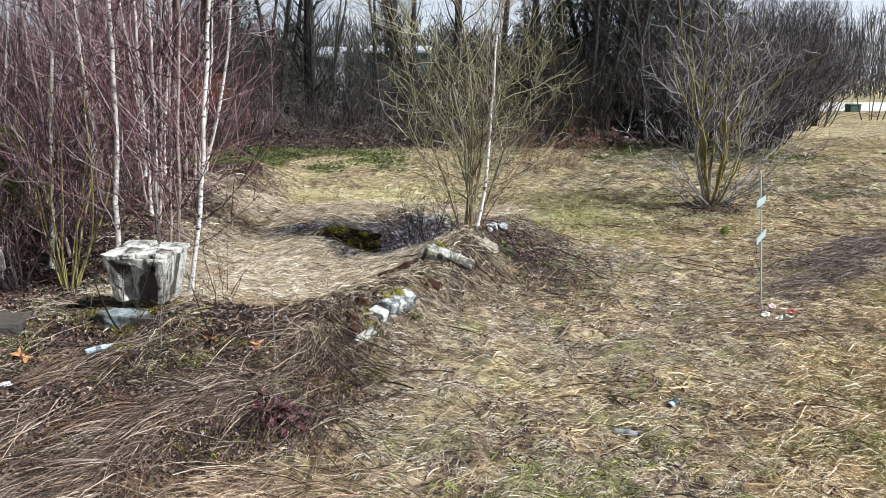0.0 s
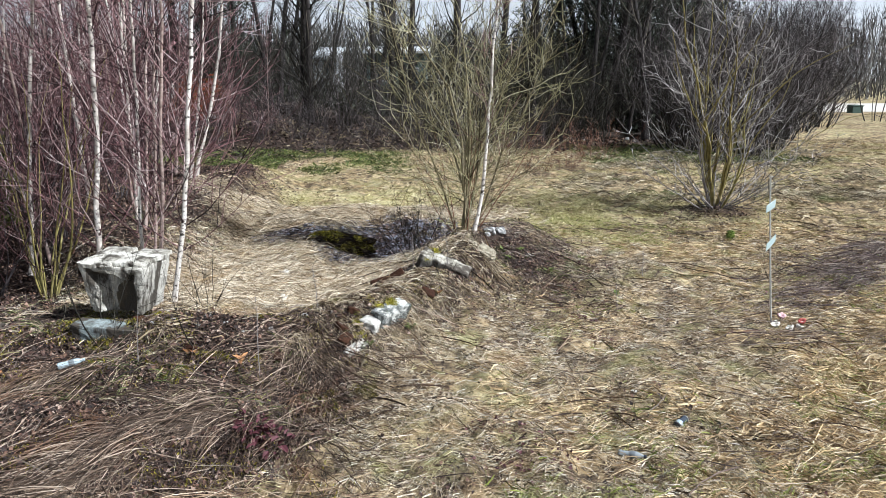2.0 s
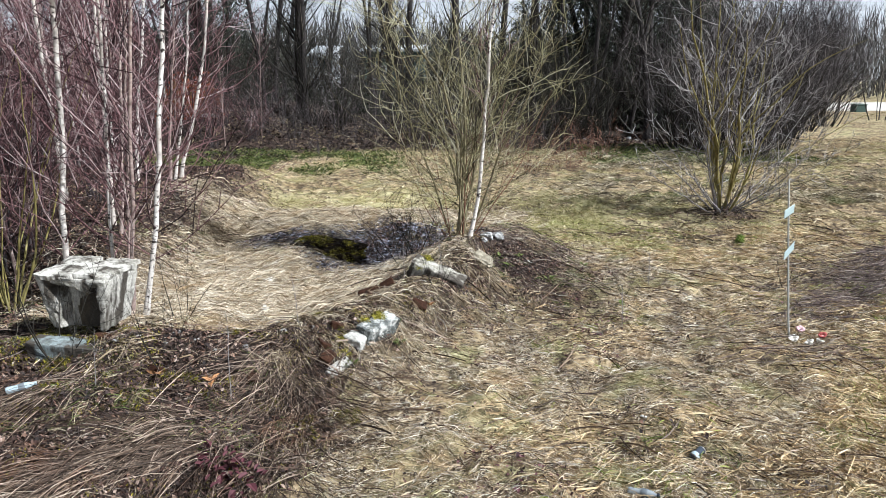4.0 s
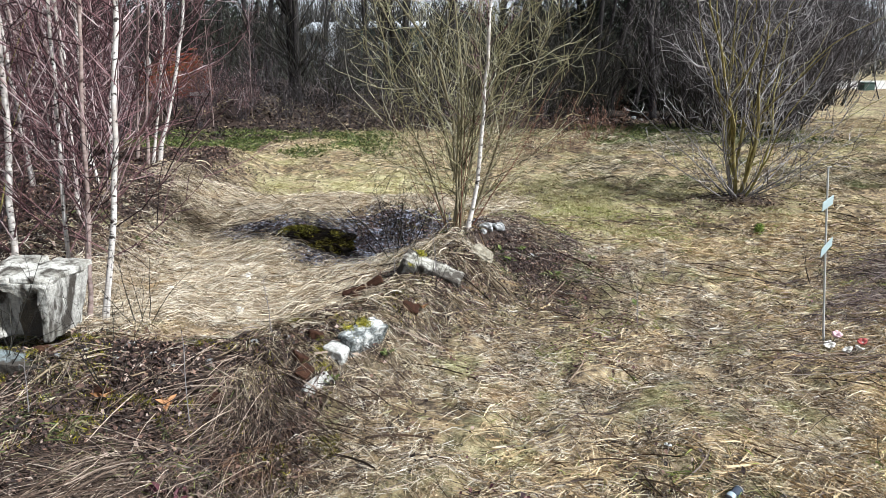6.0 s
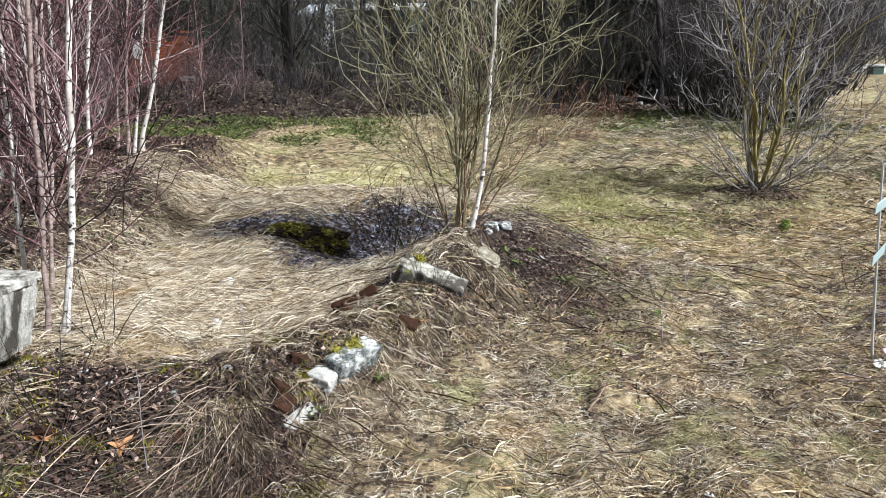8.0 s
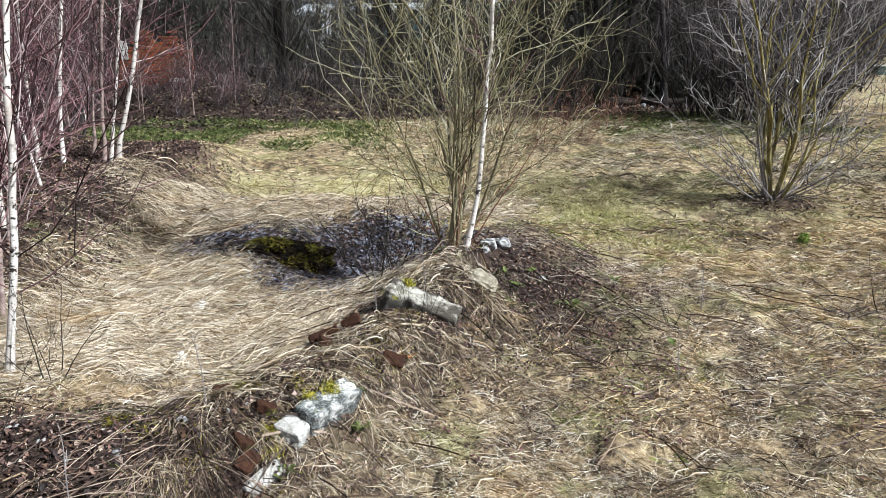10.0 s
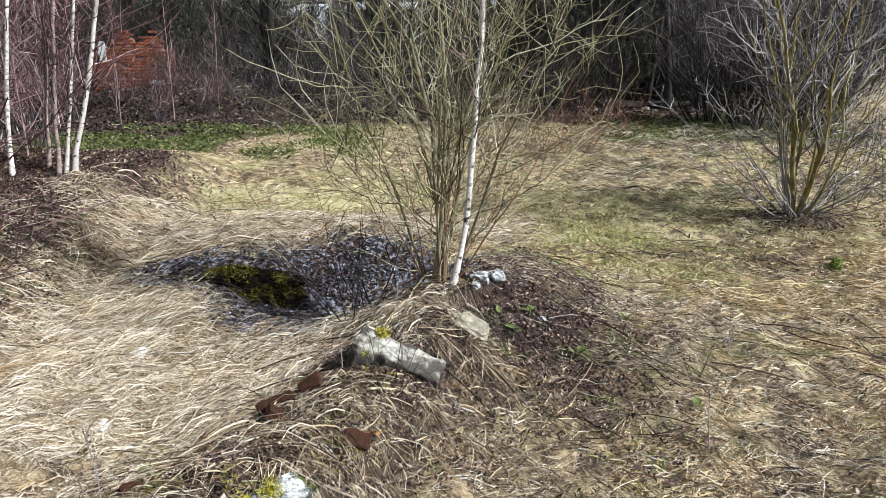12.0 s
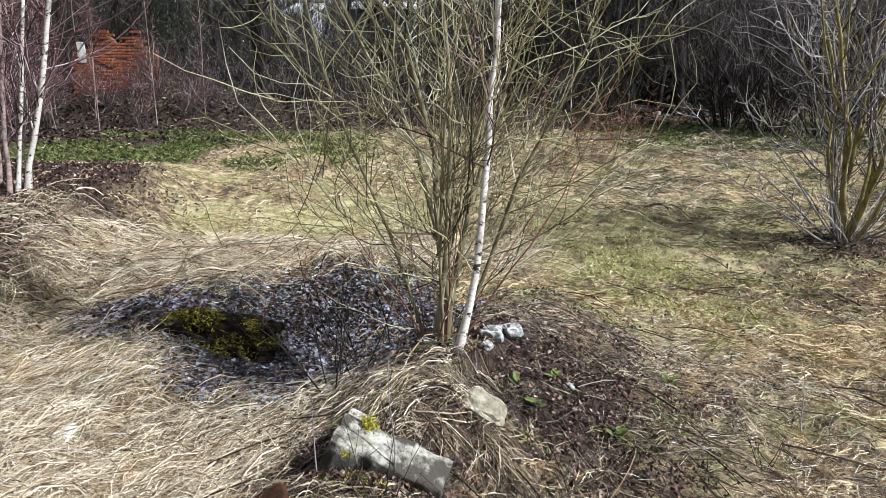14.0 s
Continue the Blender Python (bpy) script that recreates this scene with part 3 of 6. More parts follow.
# ---- grass and litter ----


def strands(name, label, category, x, y, length, width, azimuth, rise, material, segs=3, droop=1.0, rng=None, z0=0.0, curl=0.45, stiff=False):
    """Blades that start on the ground, rise at their angle and lie over along the azimuth."""
    n = len(x)
    ca, sa = np.cos(azimuth), np.sin(azimuth)
    rows_v = []
    bend = rng.normal(0, curl, n)
    for k in range(segs + 1):
        s = k / segs
        az = azimuth + bend * s
        dist = length * s * np.cos(rise)
        px, py = x + np.cos(az) * dist, y + np.sin(az) * dist
        up = length * np.sin(rise) * (s - droop * 0.75 * s * s)
        if stiff:
            tip = height(x + np.cos(azimuth + bend) * length * np.cos(rise), y + np.sin(azimuth + bend) * length * np.cos(rise))
            pz = np.maximum(height(x, y) * (1 - s) + tip * s, height(px, py, False) - 0.02) + np.maximum(up, 0) + z0 + 0.02
        else:
            pz = height(px, py) + np.maximum(up, 0) + z0 + 0.006 * s
        w = width * (1 - 0.85 * s) * 0.5
        nx, ny = -np.sin(az), np.cos(az)
        tilt = rng.normal(0, 1.1, n) * w if k == 0 else tilt
        rows_v.append(np.stack([px - nx * w, py - ny * w, pz - tilt], 1))
        rows_v.append(np.stack([px + nx * w, py + ny * w, pz + tilt], 1))
    v = np.stack(rows_v, 1).reshape(-1, 3)
    per = 2 * (segs + 1)
    base = np.arange(n)[:, None, None] * per
    quad = np.array([[2 * k, 2 * k + 1, 2 * k + 3, 2 * k + 2] for k in range(segs)])[None]
    me = raw_mesh(name, v, (base + quad).reshape(-1, 4), material)
    return tagged(new(name, me), label, category, kind="stuff")


def flakes(name, label, category, x, y, size, material, rng, tilt=0.5, z0=0.01):
    """Leaves: folded along their middle, each lying at its own angle."""
    n = len(x)
    az = rng.uniform(0, 2 * math.pi, n)
    a = np.stack([np.cos(az), np.sin(az), rng.normal(0, tilt, n)], 1)
    b = np.stack([-np.sin(az), np.cos(az), rng.normal(0, tilt, n)], 1)
    c = np.stack([x, y, height(x, y) + z0 + rng.uniform(0, 0.025, n)], 1)
    s = (size * rng.uniform(0.55, 1.3, n))[:, None]
    up = np.array([0, 0, 1.0])
    curl = rng.uniform(0.05, 0.6, n)[:, None] * s
    p = [c - a * s, c - a * s * 0.1 + b * s * 0.62 + up * curl, c + a * s + up * curl * 0.4, c - a * s * 0.1 - b * s * 0.62 + up * curl]
    v = np.stack(p, 1).reshape(-1, 3)
    base = np.arange(n)[:, None, None] * 4
    f = (base + np.array([[0, 2, 1], [0, 3, 2]])[None]).reshape(-1, 3)
    return tagged(new(name, raw_mesh(name, v, f, material)), label, category, kind="stuff")


def scatter(rng, count, box, weight):
    """Points in a box of the plan, kept by a weight between 0 and 1."""
    x, y = rng.uniform(box[0], box[1], count), rng.uniform(box[2], box[3], count)
    keep = rng.rand(count) < weight(x, y)
    return x[keep], y[keep]


def flow(x, y, seed, size=0.7):
    return 2 * math.pi * (1.1 * vnoise(x, y, size, seed) + 0.8 * vnoise(x, y, 0.3 * size, seed + 1))


def tufts(rng, x, y, per, radius, seed, swirl=0.5, wild=0.25):
    """Blade roots and directions for tufts whose blades lie over together."""
    n = len(x)
    az = flow(x, y, seed, 0.4) + rng.normal(0, swirl, n) + np.where(rng.rand(n) < 0.45, rng.uniform(0, 6.28, n), 0)
    rise = np.clip(np.abs(rng.normal(0.28, 0.3, n)), 0.03, 1.1)
    size = rng.uniform(0.6, 1.35, n)
    k = np.repeat(np.arange(n), per)
    m = len(k)
    a, r = rng.uniform(0, 2 * math.pi, m), radius * np.sqrt(rng.rand(m)) * size[k]
    bx, by = x[k] + r * np.cos(a), y[k] + r * np.sin(a)
    d = az[k] + rng.normal(0, wild, m) + 0.5 * np.sin(a - az[k])
    return bx, by, d, np.clip(rise[k] + rng.normal(0, 0.12, m), 0.0, 1.2), size[k]


def build_grass():
    rng = np.random.RandomState(3)
    def front(x, y):
        d, side = wall_distance(x, y)
        return step(-0.3, -1.6, x + 0.5 * (vnoise(x, y, 0.5, 20) - 0.5)) * (side < 0) * step(0.0, 0.35, d)

    open_field = lambda x, y: (1 - 0.95 * straw_zone(x, y)) * (1 - 0.8 * litter_zone(x, y)) * (1 - 0.85 * front(x, y)) * (0.15 + 0.95 * step(0.25, 0.55, vnoise(x, y, 0.35, 21))) * (1 - 0.45 * moss_zone(x, y))
    x, y = scatter(rng, 23000, (-4.5, 7.5, 2.7, 11.5), open_field)
    bx, by, d, rise, size = tufts(rng, x, y, 17, 0.12, 23, 1.6, 1.7)
    n = len(bx)
    strands("dry_grass", "flattened tan and greyish dry grass of the meadow", "grass", bx, by, rng.uniform(0.05, 0.2, n) * size, rng.uniform(0.0015, 0.0036, n), d, rise + 0.22, M_FIELD, 2, 1.0, rng, 0.0, 0.7)
    x, y = scatter(rng, 15000, (-8, 15, 11.5, 26), open_field)
    bx, by, d, rise, size = tufts(rng, x, y, 11, 0.16, 23, 1.0, 0.9)
    n = len(bx)
    strands("far_dry_grass", "flattened tan dry grass further over the meadow", "grass", bx, by, rng.uniform(0.06, 0.22, n) * size, rng.uniform(0.003, 0.0075, n), d, rise + 0.3, M_FAR, 2, 1.0, rng, 0.0, 0.4)
    # single long bents lying over the mat
    x, y = scatter(rng, 9000, (-4.5, 7.5, 2.7, 14), lambda x, y: 0.5 * (1 - pit_zone(x, y)) * step(0.4, 0.7, vnoise(x, y, 0.8, 35)))
    n = len(x)
    strands("long_bents", "single long dry stems lying over the matted grass", "grass", x, y, rng.uniform(0.25, 0.6, n), rng.uniform(0.003, 0.006, n), flow(x, y, 23) + rng.normal(0, 0.9, n), np.abs(rng.normal(0.18, 0.15, n)), M_STALK, 4, 0.9, rng, 0.0, 0.25, True)
    # pale straw in the hollow
    x, y = scatter(rng, 10500, (-4.3, 1.5, 6.5, 14), lambda x, y: straw_zone(x, y) * (0.25 + 0.9 * vnoise(x, y, 0.3, 25)))
    bx, by, d, rise, size = tufts(rng, x, y, 24, 0.14, 27, 2.0, 1.5)
    n = len(bx)
    strands("straw_grass", "pale bleached straw grass matted in the hollow", "grass", bx, by, rng.uniform(0.12, 0.42, n) * size, rng.uniform(0.0017, 0.0038, n), d, rise + 0.1, M_STRAW, 3, 1.0, rng, 0.0, 0.6)
    # bleached mats in the open meadow
    x, y = scatter(rng, 24000, (0.4, 8.5, 2.6, 12.5), lambda x, y: step(0.5, 0.62, 0.65 * vnoise(x, y, 1.0, 81) + 0.35 * vnoise(x, y, 0.3, 82)) * (0.35 + 0.65 * step(1.6, 3.2, x)) * (1 - litter_zone(x, y)) + 0.3 * step(2.4, 3.8, x) * (1 - litter_zone(x, y)))
    bx, by, d, rise, size = tufts(rng, x, y, 10, 0.12, 27, 2.0, 1.5)
    n = len(bx)
    strands("bleached_grass", "yellowish tan mats of dry grass in the meadow", "grass", bx, by, rng.uniform(0.08, 0.26, n) * size, rng.uniform(0.0022, 0.0055, n), d, rise * 0.7, M_MAT, 2, 1.0, rng, 0.004, 0.3)
    # long dead stalks on the rubble slope, combed downhill
    x, y = scatter(rng, 84000, (-5.0, 0.2, 3.0, 7.4), lambda x, y: (front(x, y) + 0.3 * np.exp(-(wall_distance(x, y)[0] / 0.4) ** 2)) * (0.04 + 0.66 * step(0.42, 0.75, vnoise(x, y, 0.45, 29))))
    n = len(x)
    strands("dead_stalks", "long brown dead stalks lying down the rubble slope", "grass", x, y, rng.uniform(0.2, 0.7, n), rng.uniform(0.0018, 0.0038, n), radians(252) + 0.9 * step(-1.6, -0.8, x) + 1.0 * (vnoise(x, y, 0.9, 31) - 0.5) + rng.normal(0, 0.6, n), np.abs(rng.normal(0.22, 0.18, n)), M_STALK, 3, 1.0, rng, 0.0, 0.05, True)
    # paler reddish grass at the foot of the slope
    x, y = scatter(rng, 2600, (-4.5, 0.2, 2.8, 5.2), lambda x, y: step(4.8, 3.8, y + 0.6 * (vnoise(x, y, 0.6, 97) - 0.5)) * step(0.3, 0.55, vnoise(x, y, 0.35, 98)))
    bx, by, d, rise, size = tufts(rng, x, y, 14, 0.12, 29, 0.6, 0.5)
    n = len(bx)
    strands("slope_foot_grass", "reddish tan dead grass at the foot of the slope", "grass", bx, by, rng.uniform(0.15, 0.5, n) * size, rng.uniform(0.0014, 0.0032, n), radians(215) + rng.normal(0, 0.5, n), rise * 0.7 + 0.05, M_REDSTRAW, 3, 1.0, rng, 0.01, 0.3)
    # tussocks hanging over the broken wall
    x, y = scatter(rng, 820, (-2.6, 1.0, 6.3, 9.6), lambda x, y: np.exp(-((wall_distance(x, y)[0] - 0.15) / 0.25) ** 2) * step(0.4, 0.6, vnoise(x, y, 0.5, 37)) * (1 - step(0.25, 0.55, x) * step(8.9, 9.3, y)))
    bx, by, d, rise, size = tufts(rng, x, y, 26, 0.05, 39, 0.3, 0.45)
    n = len(bx)
    strands("wall_tussocks", "dry tussocks hanging over the buried wall", "grass", bx, by, rng.uniform(0.15, 0.4, n) * size, rng.uniform(0.002, 0.0045, n), radians(-50) + rng.normal(0, 0.6, n), rise + 0.35, M_TUSSOCK, 4, 1.2, rng)
    x, y = scatter(rng, 760000, (-6, 9, 2.2, 19), lambda x, y: 0.8 * moss_zone(x, y) * step(0.3, 0.6, vnoise(x, y, 0.25, 53)) * (1 - straw_zone(x, y)) * (1 - litter_zone(x, y)))
    n = len(x)
    strands("meadow_moss", "pale yellow-green moss cushions in the meadow", "moss", x, y, rng.uniform(0.02, 0.07, n), rng.uniform(0.003, 0.007, n), rng.uniform(0, 6.28, n), rng.uniform(0.2, 1.2, n), M_PALEMOSS, 1, 0.4, rng)
    x, y = scatter(rng, 70000, (0.9, 4.0, 11.0, 14.6), lambda x, y: np.clip(1.2 * bump(x, y, 2.3, 12.7, 1.2, 0.55, -67), 0, 1) * step(0.3, 0.5, vnoise(x, y, 0.2, 85)))
    n = len(x)
    strands("mound_moss", "bright yellow-green moss cushion at the foot of the mound", "moss", x, y, rng.uniform(0.03, 0.075, n), rng.uniform(0.003, 0.007, n), rng.uniform(0, 6.28, n), rng.uniform(0.4, 1.3, n), M_PALEMOSS, 1, 0.4, rng, 0.015)
    # moss on the rubble before the foundation
    x, y = scatter(rng, 60000, (-3.4, -0.5, 5.4, 7.3), lambda x, y: 0.8 * step(0.6, 0.7, 0.6 * vnoise(x, y, 0.4, 87) + 0.4 * vnoise(x, y, 0.12, 88)) * step(5.4, 6.3, y))
    n = len(x)
    strands("rubble_moss", "dark yellow-green moss on the rubble of the slope", "moss", x, y, rng.uniform(0.02, 0.06, n), rng.uniform(0.003, 0.006, n), rng.uniform(0, 6.28, n), rng.uniform(0.4, 1.3, n), M_MOSS, 1, 0.4, rng, 0.02)
    # straw hanging round the boulder and the birch's foot
    x, y = scatter(rng, 170, (-0.4, 1.0, 8.8, 9.9), lambda x, y: bump(x, y, 0.24, 9.36, 0.3, 0.28))
    bx, by, d, rise, size = tufts(rng, x, y, 20, 0.07, 39, 1.2, 0.9)
    n = len(bx)
    strands("mound_straw", "pale straw lying round the boulder on the mound", "grass", bx, by, rng.uniform(0.12, 0.4, n) * size, rng.uniform(0.0017, 0.004, n), radians(200) + rng.normal(0, 0.9, n), rise + 0.1, M_STRAW, 3, 1.0, rng, 0.01)
    # rank grey grass before the wood
    x, y = scatter(rng, 2000, (1.0, 10.5, 14.5, 23.0), lambda x, y: step(0.45, 0.65, 0.6 * vnoise(x, y, 1.0, 59) + 0.4 * vnoise(x, y, 0.35, 60)) * step(2.0, 4.0, x + 0.3 * (y - 15)))
    bx, by, d, rise, size = tufts(rng, x, y, 18, 0.12, 39, 1.5, 1.0)
    n = len(bx)
    strands("rank_grass", "rank greyish dead grass before the wood", "grass", bx, by, rng.uniform(0.15, 0.5, n) * size, rng.uniform(0.004, 0.008, n), d, rise + 0.4, M_RANK, 3, 1.1, rng)
    # meadow behind the start of the walk
    x, y = scatter(rng, 900, (-9, 9, -5, 2.9), lambda x, y: 0.35 + 0.65 * vnoise(x, y, 0.6, 61))
    bx, by, d, rise, size = tufts(rng, x, y, 14, 0.16, 23, 1.0, 0.9)
    n = len(bx)
    strands("near_dry_grass", "flattened tan dry grass of the open meadow", "grass", bx, by, rng.uniform(0.1, 0.3, n) * size, rng.uniform(0.004, 0.009, n), d, rise, M_FIELD, 2, 1.0, rng)
    # tussocks on the left bank
    x, y = scatter(rng, 1250, (-5.2, -1.6, 10.4, 14.6), lambda x, y: np.clip(bump(x, y, -2.8, 12.4, 0.7, 0.8) + 0.5 * bump(x, y, -3.7, 13.5, 0.6, 0.5), 0, 1) * step(-3.9, -3.3, x + 0.5 * step(12.2, 13.2, y)) * step(0.35, 0.6, vnoise(x, y, 0.45, 47)))
    bx, by, d, rise, size = tufts(rng, x, y, 40, 0.06, 39, 0.6, 0.6)
    n = len(bx)
    strands("bank_tussocks", "pale straw tussocks drooping over the left bank", "grass", bx, by, rng.uniform(0.2, 0.5, n) * size, rng.uniform(0.0025, 0.0055, n), radians(-60) + rng.normal(0, 0.8, n), rise + 0.4, M_TUSSOCK, 4, 1.25, rng)
    # dark mats of fallen weeds
    mats = lambda x, y: np.clip(1.3 * bump(x, y, 5.9, 10.5, 1.3, 0.35, 40) + 1.1 * bump(x, y, 4.9, 9.2, 0.8, 0.2, 30) + 0.9 * bump(x, y, 3.9, 8.3, 0.9, 0.2, 10) + 0.6 * bump(x, y, 4.2, 7.2, 0.6, 0.1, -12) + 0.6 * bump(x, y, 2.6, 7.7, 0.5, 0.1, 5) + 0.35 * step(0.72, 0.85, vnoise(x, 2.0 * y, 0.8, 49)) * step(-0.8, 0.2, x), 0, 1)
    x, y = scatter(rng, 62000, (-1, 8.0, 2.8, 14), lambda x, y: 0.7 * mats(x, y))
    n = len(x)
    strands("fallen_weeds", "dark purplish mats of fallen weed stems", "weeds", x, y, rng.uniform(0.15, 0.55, n), rng.uniform(0.002, 0.0045, n), 0.5 + np.where(rng.rand(n) < 0.5, math.pi, 0) + 1.2 * (vnoise(x, y, 0.8, 51) - 0.5) + rng.normal(0, 0.3, n), np.abs(rng.normal(0.12, 0.12, n)), M_WEED, 3, 0.9, rng, 0.02, 0.2)
    # green patches
    x, y = scatter(rng, 85000, (-9, 10.5, 17.8, 25), green_zone)
    n = len(x)
    strands("green_grass", "fresh green herbs and grass along the wood's edge", "grass", x, y, rng.uniform(0.06, 0.2, n), rng.uniform(0.008, 0.02, n), rng.uniform(0, 6.28, n), np.abs(rng.normal(0.8, 0.35, n)), M_GREEN, 2, 0.6, rng)
    fresh = lambda x, y: np.clip((0.35 * moss_zone(x, y) + 0.9 * bump(x, y, 3.6, 4.2, 2.2, 1.3) + 0.7 * bump(x, y, 5.6, 6.6, 1.2, 2.2) + 0.6 * bump(x, y, 0.9, 3.9, 1.2, 0.7)) * step(0.48, 0.64, 0.6 * vnoise(x, y, 0.5, 33) + 0.4 * vnoise(x, y, 0.16, 34)), 0, 1) * (1 - straw_zone(x, y))
    x, y = scatter(rng, 260000, (-1.5, 8, 2.7, 13), fresh)
    n = len(x)
    strands("short_grass", "short fresh green grass growing through the dry blades", "grass", x, y, rng.uniform(0.05, 0.13, n), rng.uniform(0.0025, 0.005, n), rng.uniform(0, 6.28, n), np.abs(rng.normal(0.8, 0.35, n)), M_FRESH, 2, 0.7, rng, 0.012)
    # dark brown mats beside the stake
    x, y = scatter(rng, 26000, (3.6, 8.4, 6.6, 12.0), lambda x, y: np.clip(1.3 * bump(x, y, 5.9, 10.5, 1.4, 0.35, 40) + 1.1 * bump(x, y, 4.9, 9.2, 0.9, 0.22, 30) + 0.7 * bump(x, y, 4.3, 7.3, 0.7, 0.12, -12), 0, 1))
    n = len(x)
    strands("weed_mats", "dark reddish brown mats of fallen weeds beside the stake", "weeds", x, y, rng.uniform(0.12, 0.5, n), rng.uniform(0.002, 0.0045, n), 0.6 + np.where(rng.rand(n) < 0.5, math.pi, 0) + rng.normal(0, 0.4, n), np.abs(rng.normal(0.14, 0.12, n)), M_WEED, 3, 0.9, rng, 0.025, 0.2)
    x, y = scatter(rng, 150000, (-4.4, 1.0, 4.6, 9.6), lambda x, y: (np.exp(-(wall_distance(x, y)[0] / 0.28) ** 2) + 0.5 * front(x, y)) * step(0.54, 0.62, 0.6 * vnoise(x, y, 0.42, 45) + 0.4 * vnoise(x, y, 0.15, 46)))
    n = len(x)
    strands("wall_moss", "yellow-green moss growing over the buried wall", "moss", x, y, rng.uniform(0.008, 0.022, n), rng.uniform(0.004, 0.009, n), rng.uniform(0, 6.28, n), rng.uniform(0.4, 1.4, n), M_BRIGHTMOSS, 1, 0.3, rng, 0.012)
    x, y = scatter(rng, 950, (-4.2, 2.2, 5.4, 11.6), lambda x, y: litter_zone(x, y) * (1 - pit_zone(x, y)) * step(0.5, 0.7, vnoise(x, y, 0.6, 57)))
    bx, by, d, rise, size = tufts(rng, x, y, 22, 0.035, 39, 3.0, 1.5)
    n = len(bx)
    strands("green_tussocks", "half-green grass tussocks on the mound and rubble", "grass", bx, by, rng.uniform(0.08, 0.24, n) * size, rng.uniform(0.002, 0.0045, n), d, rise + 0.45, M_HALFGREEN, 3, 1.0, rng)
    # leaves
    x, y = scatter(rng, 60000, (-3.2, 1.2, 9.2, 13.2), lambda x, y: step(0.2, 0.6, pit_zone(x, y)))
    flakes("wet_leaf_litter", "dark grey wet leaves with a painted blue sky sheen covering the hollow", "leaves", x, y, 0.023, M_DARKLEAF, rng, 0.35)
    x, y = scatter(rng, 150000, (-7, 9, 3, 21), lambda x, y: 0.75 * litter_zone(x, y) * (1 - step(0.3, 0.6, pit_zone(x, y))))
    flakes("brown_leaf_litter", "brown withered leaves on the rubble and mound", "leaves", x, y, 0.017, M_BROWNLEAF, rng)
    x, y = scatter(rng, 42000, (-0.9, 2.3, 7.4, 11.6), lambda x, y: 0.9 * litter_zone(x, y) * (1 - step(0.3, 0.6, pit_zone(x, y))))
    flakes("mound_leaf_litter", "dark purplish brown leaves matted on the mound", "leaves", x, y, 0.013, M_BROWNLEAF, rng, 0.6)
    x, y = scatter(rng, 60000, (-5.2, -0.6, 3.4, 7.6), lambda x, y: 0.9 * litter_zone(x, y))
    flakes("slope_leaf_litter", "brown leaves between the stalks of the slope", "leaves", x, y, 0.016, M_BROWNLEAF, rng, 0.6)
    x, y = scatter(rng, 34000, (-4.5, 7.5, 3.0, 14), lambda x, y: 0.5 * litter_zone(x, y) * (1 - 0.75 * step(1.8, 2.6, x)) * step(3.4, 5.0, y + 2.0 * step(-0.6, -1.2, x)))
    n = len(x)
    strands("fallen_sticks", "thin dark fallen sticks on the mound and rubble", "sticks", x, y, rng.uniform(0.1, 0.4, n), rng.uniform(0.002, 0.0055, n), rng.uniform(0, 6.28, n), np.abs(rng.normal(0.15, 0.15, n)), M_STICK, 3, 0.8, rng, 0.02, 0.2)
    x, y = scatter(rng, 9000, (-0.6, 2.4, 7.6, 11.4), lambda x, y: np.clip(1.2 * bump(x, y, 0.95, 9.7, 0.8, 1.2), 0, 1) * (0.15 + 0.85 * step(0.4, 0.65, vnoise(x, y, 0.3, 93))) * (1 - pit_zone(x, y)))
    n = len(x)
    down = np.arctan2(y - 10.2, x - 0.45)
    strands("mound_stems", "thin grey and brown dead stems lying down the mound", "grass", x, y, rng.uniform(0.12, 0.45, n), rng.uniform(0.0016, 0.0036, n), down + rng.normal(0, 0.5, n), np.abs(rng.normal(0.15, 0.15, n)), M_WEED, 3, 0.9, rng, 0.012, 0.3)
    x, y = scatter(rng, 260, (0.5, 2.2, 8.8, 10.6), lambda x, y: bump(x, y, 1.15, 9.7, 0.6, 0.6) * step(0.4, 0.6, vnoise(x, y, 0.3, 95)))
    bx, by, d, rise, size = tufts(rng, x, y, 16, 0.04, 39, 3.0, 1.5)
    n = len(bx)
    strands("mound_tufts", "small fresh green grass tufts on the mound", "grass", bx, by, rng.uniform(0.04, 0.12, n) * size, rng.uniform(0.002, 0.005, n), d, rise + 0.5, M_GREEN, 2, 0.9, rng)
    x, y = scatter(rng, 52000, (-14, 14, 20.5, 31), lambda x, y: litter_zone(x, y))
    flakes("wood_leaf_litter", "brown leaf litter on the wooded bank, coloured dark for the crowns' shade", "leaves", x, y, 0.045, M_WOODLEAF, rng)
    x, y = scatter(rng, 62000, (-8, -2.8, 7.5, 16.5), lambda x, y: 0.8 * litter_zone(x, y))
    flakes("bank_leaf_litter", "brown leaves on the bank under the birches", "leaves", x, y, 0.019, M_BROWNLEAF, rng, 0.6)
    x, y = scatter(rng, 9000, (3.2, 6.6, 12.4, 14.8), lambda x, y: 0.9 * bump(x, y, 4.85, 13.35, 0.75, 0.5) * step(0.3, 0.55, vnoise(x, y, 0.25, 45)))
    flakes("willow_leaf_litter", "brown leaves gathered at the willow's foot", "leaves", x, y, 0.018, M_BROWNLEAF, rng, 0.6)
    x, y = scatter(rng, 26000, (0.2, 6.5, 3, 10), lambda x, y: 0.8 * step(0.64, 0.76, 0.6 * vnoise(x, y, 0.8, 47) + 0.4 * vnoise(x, y, 0.25, 48)))
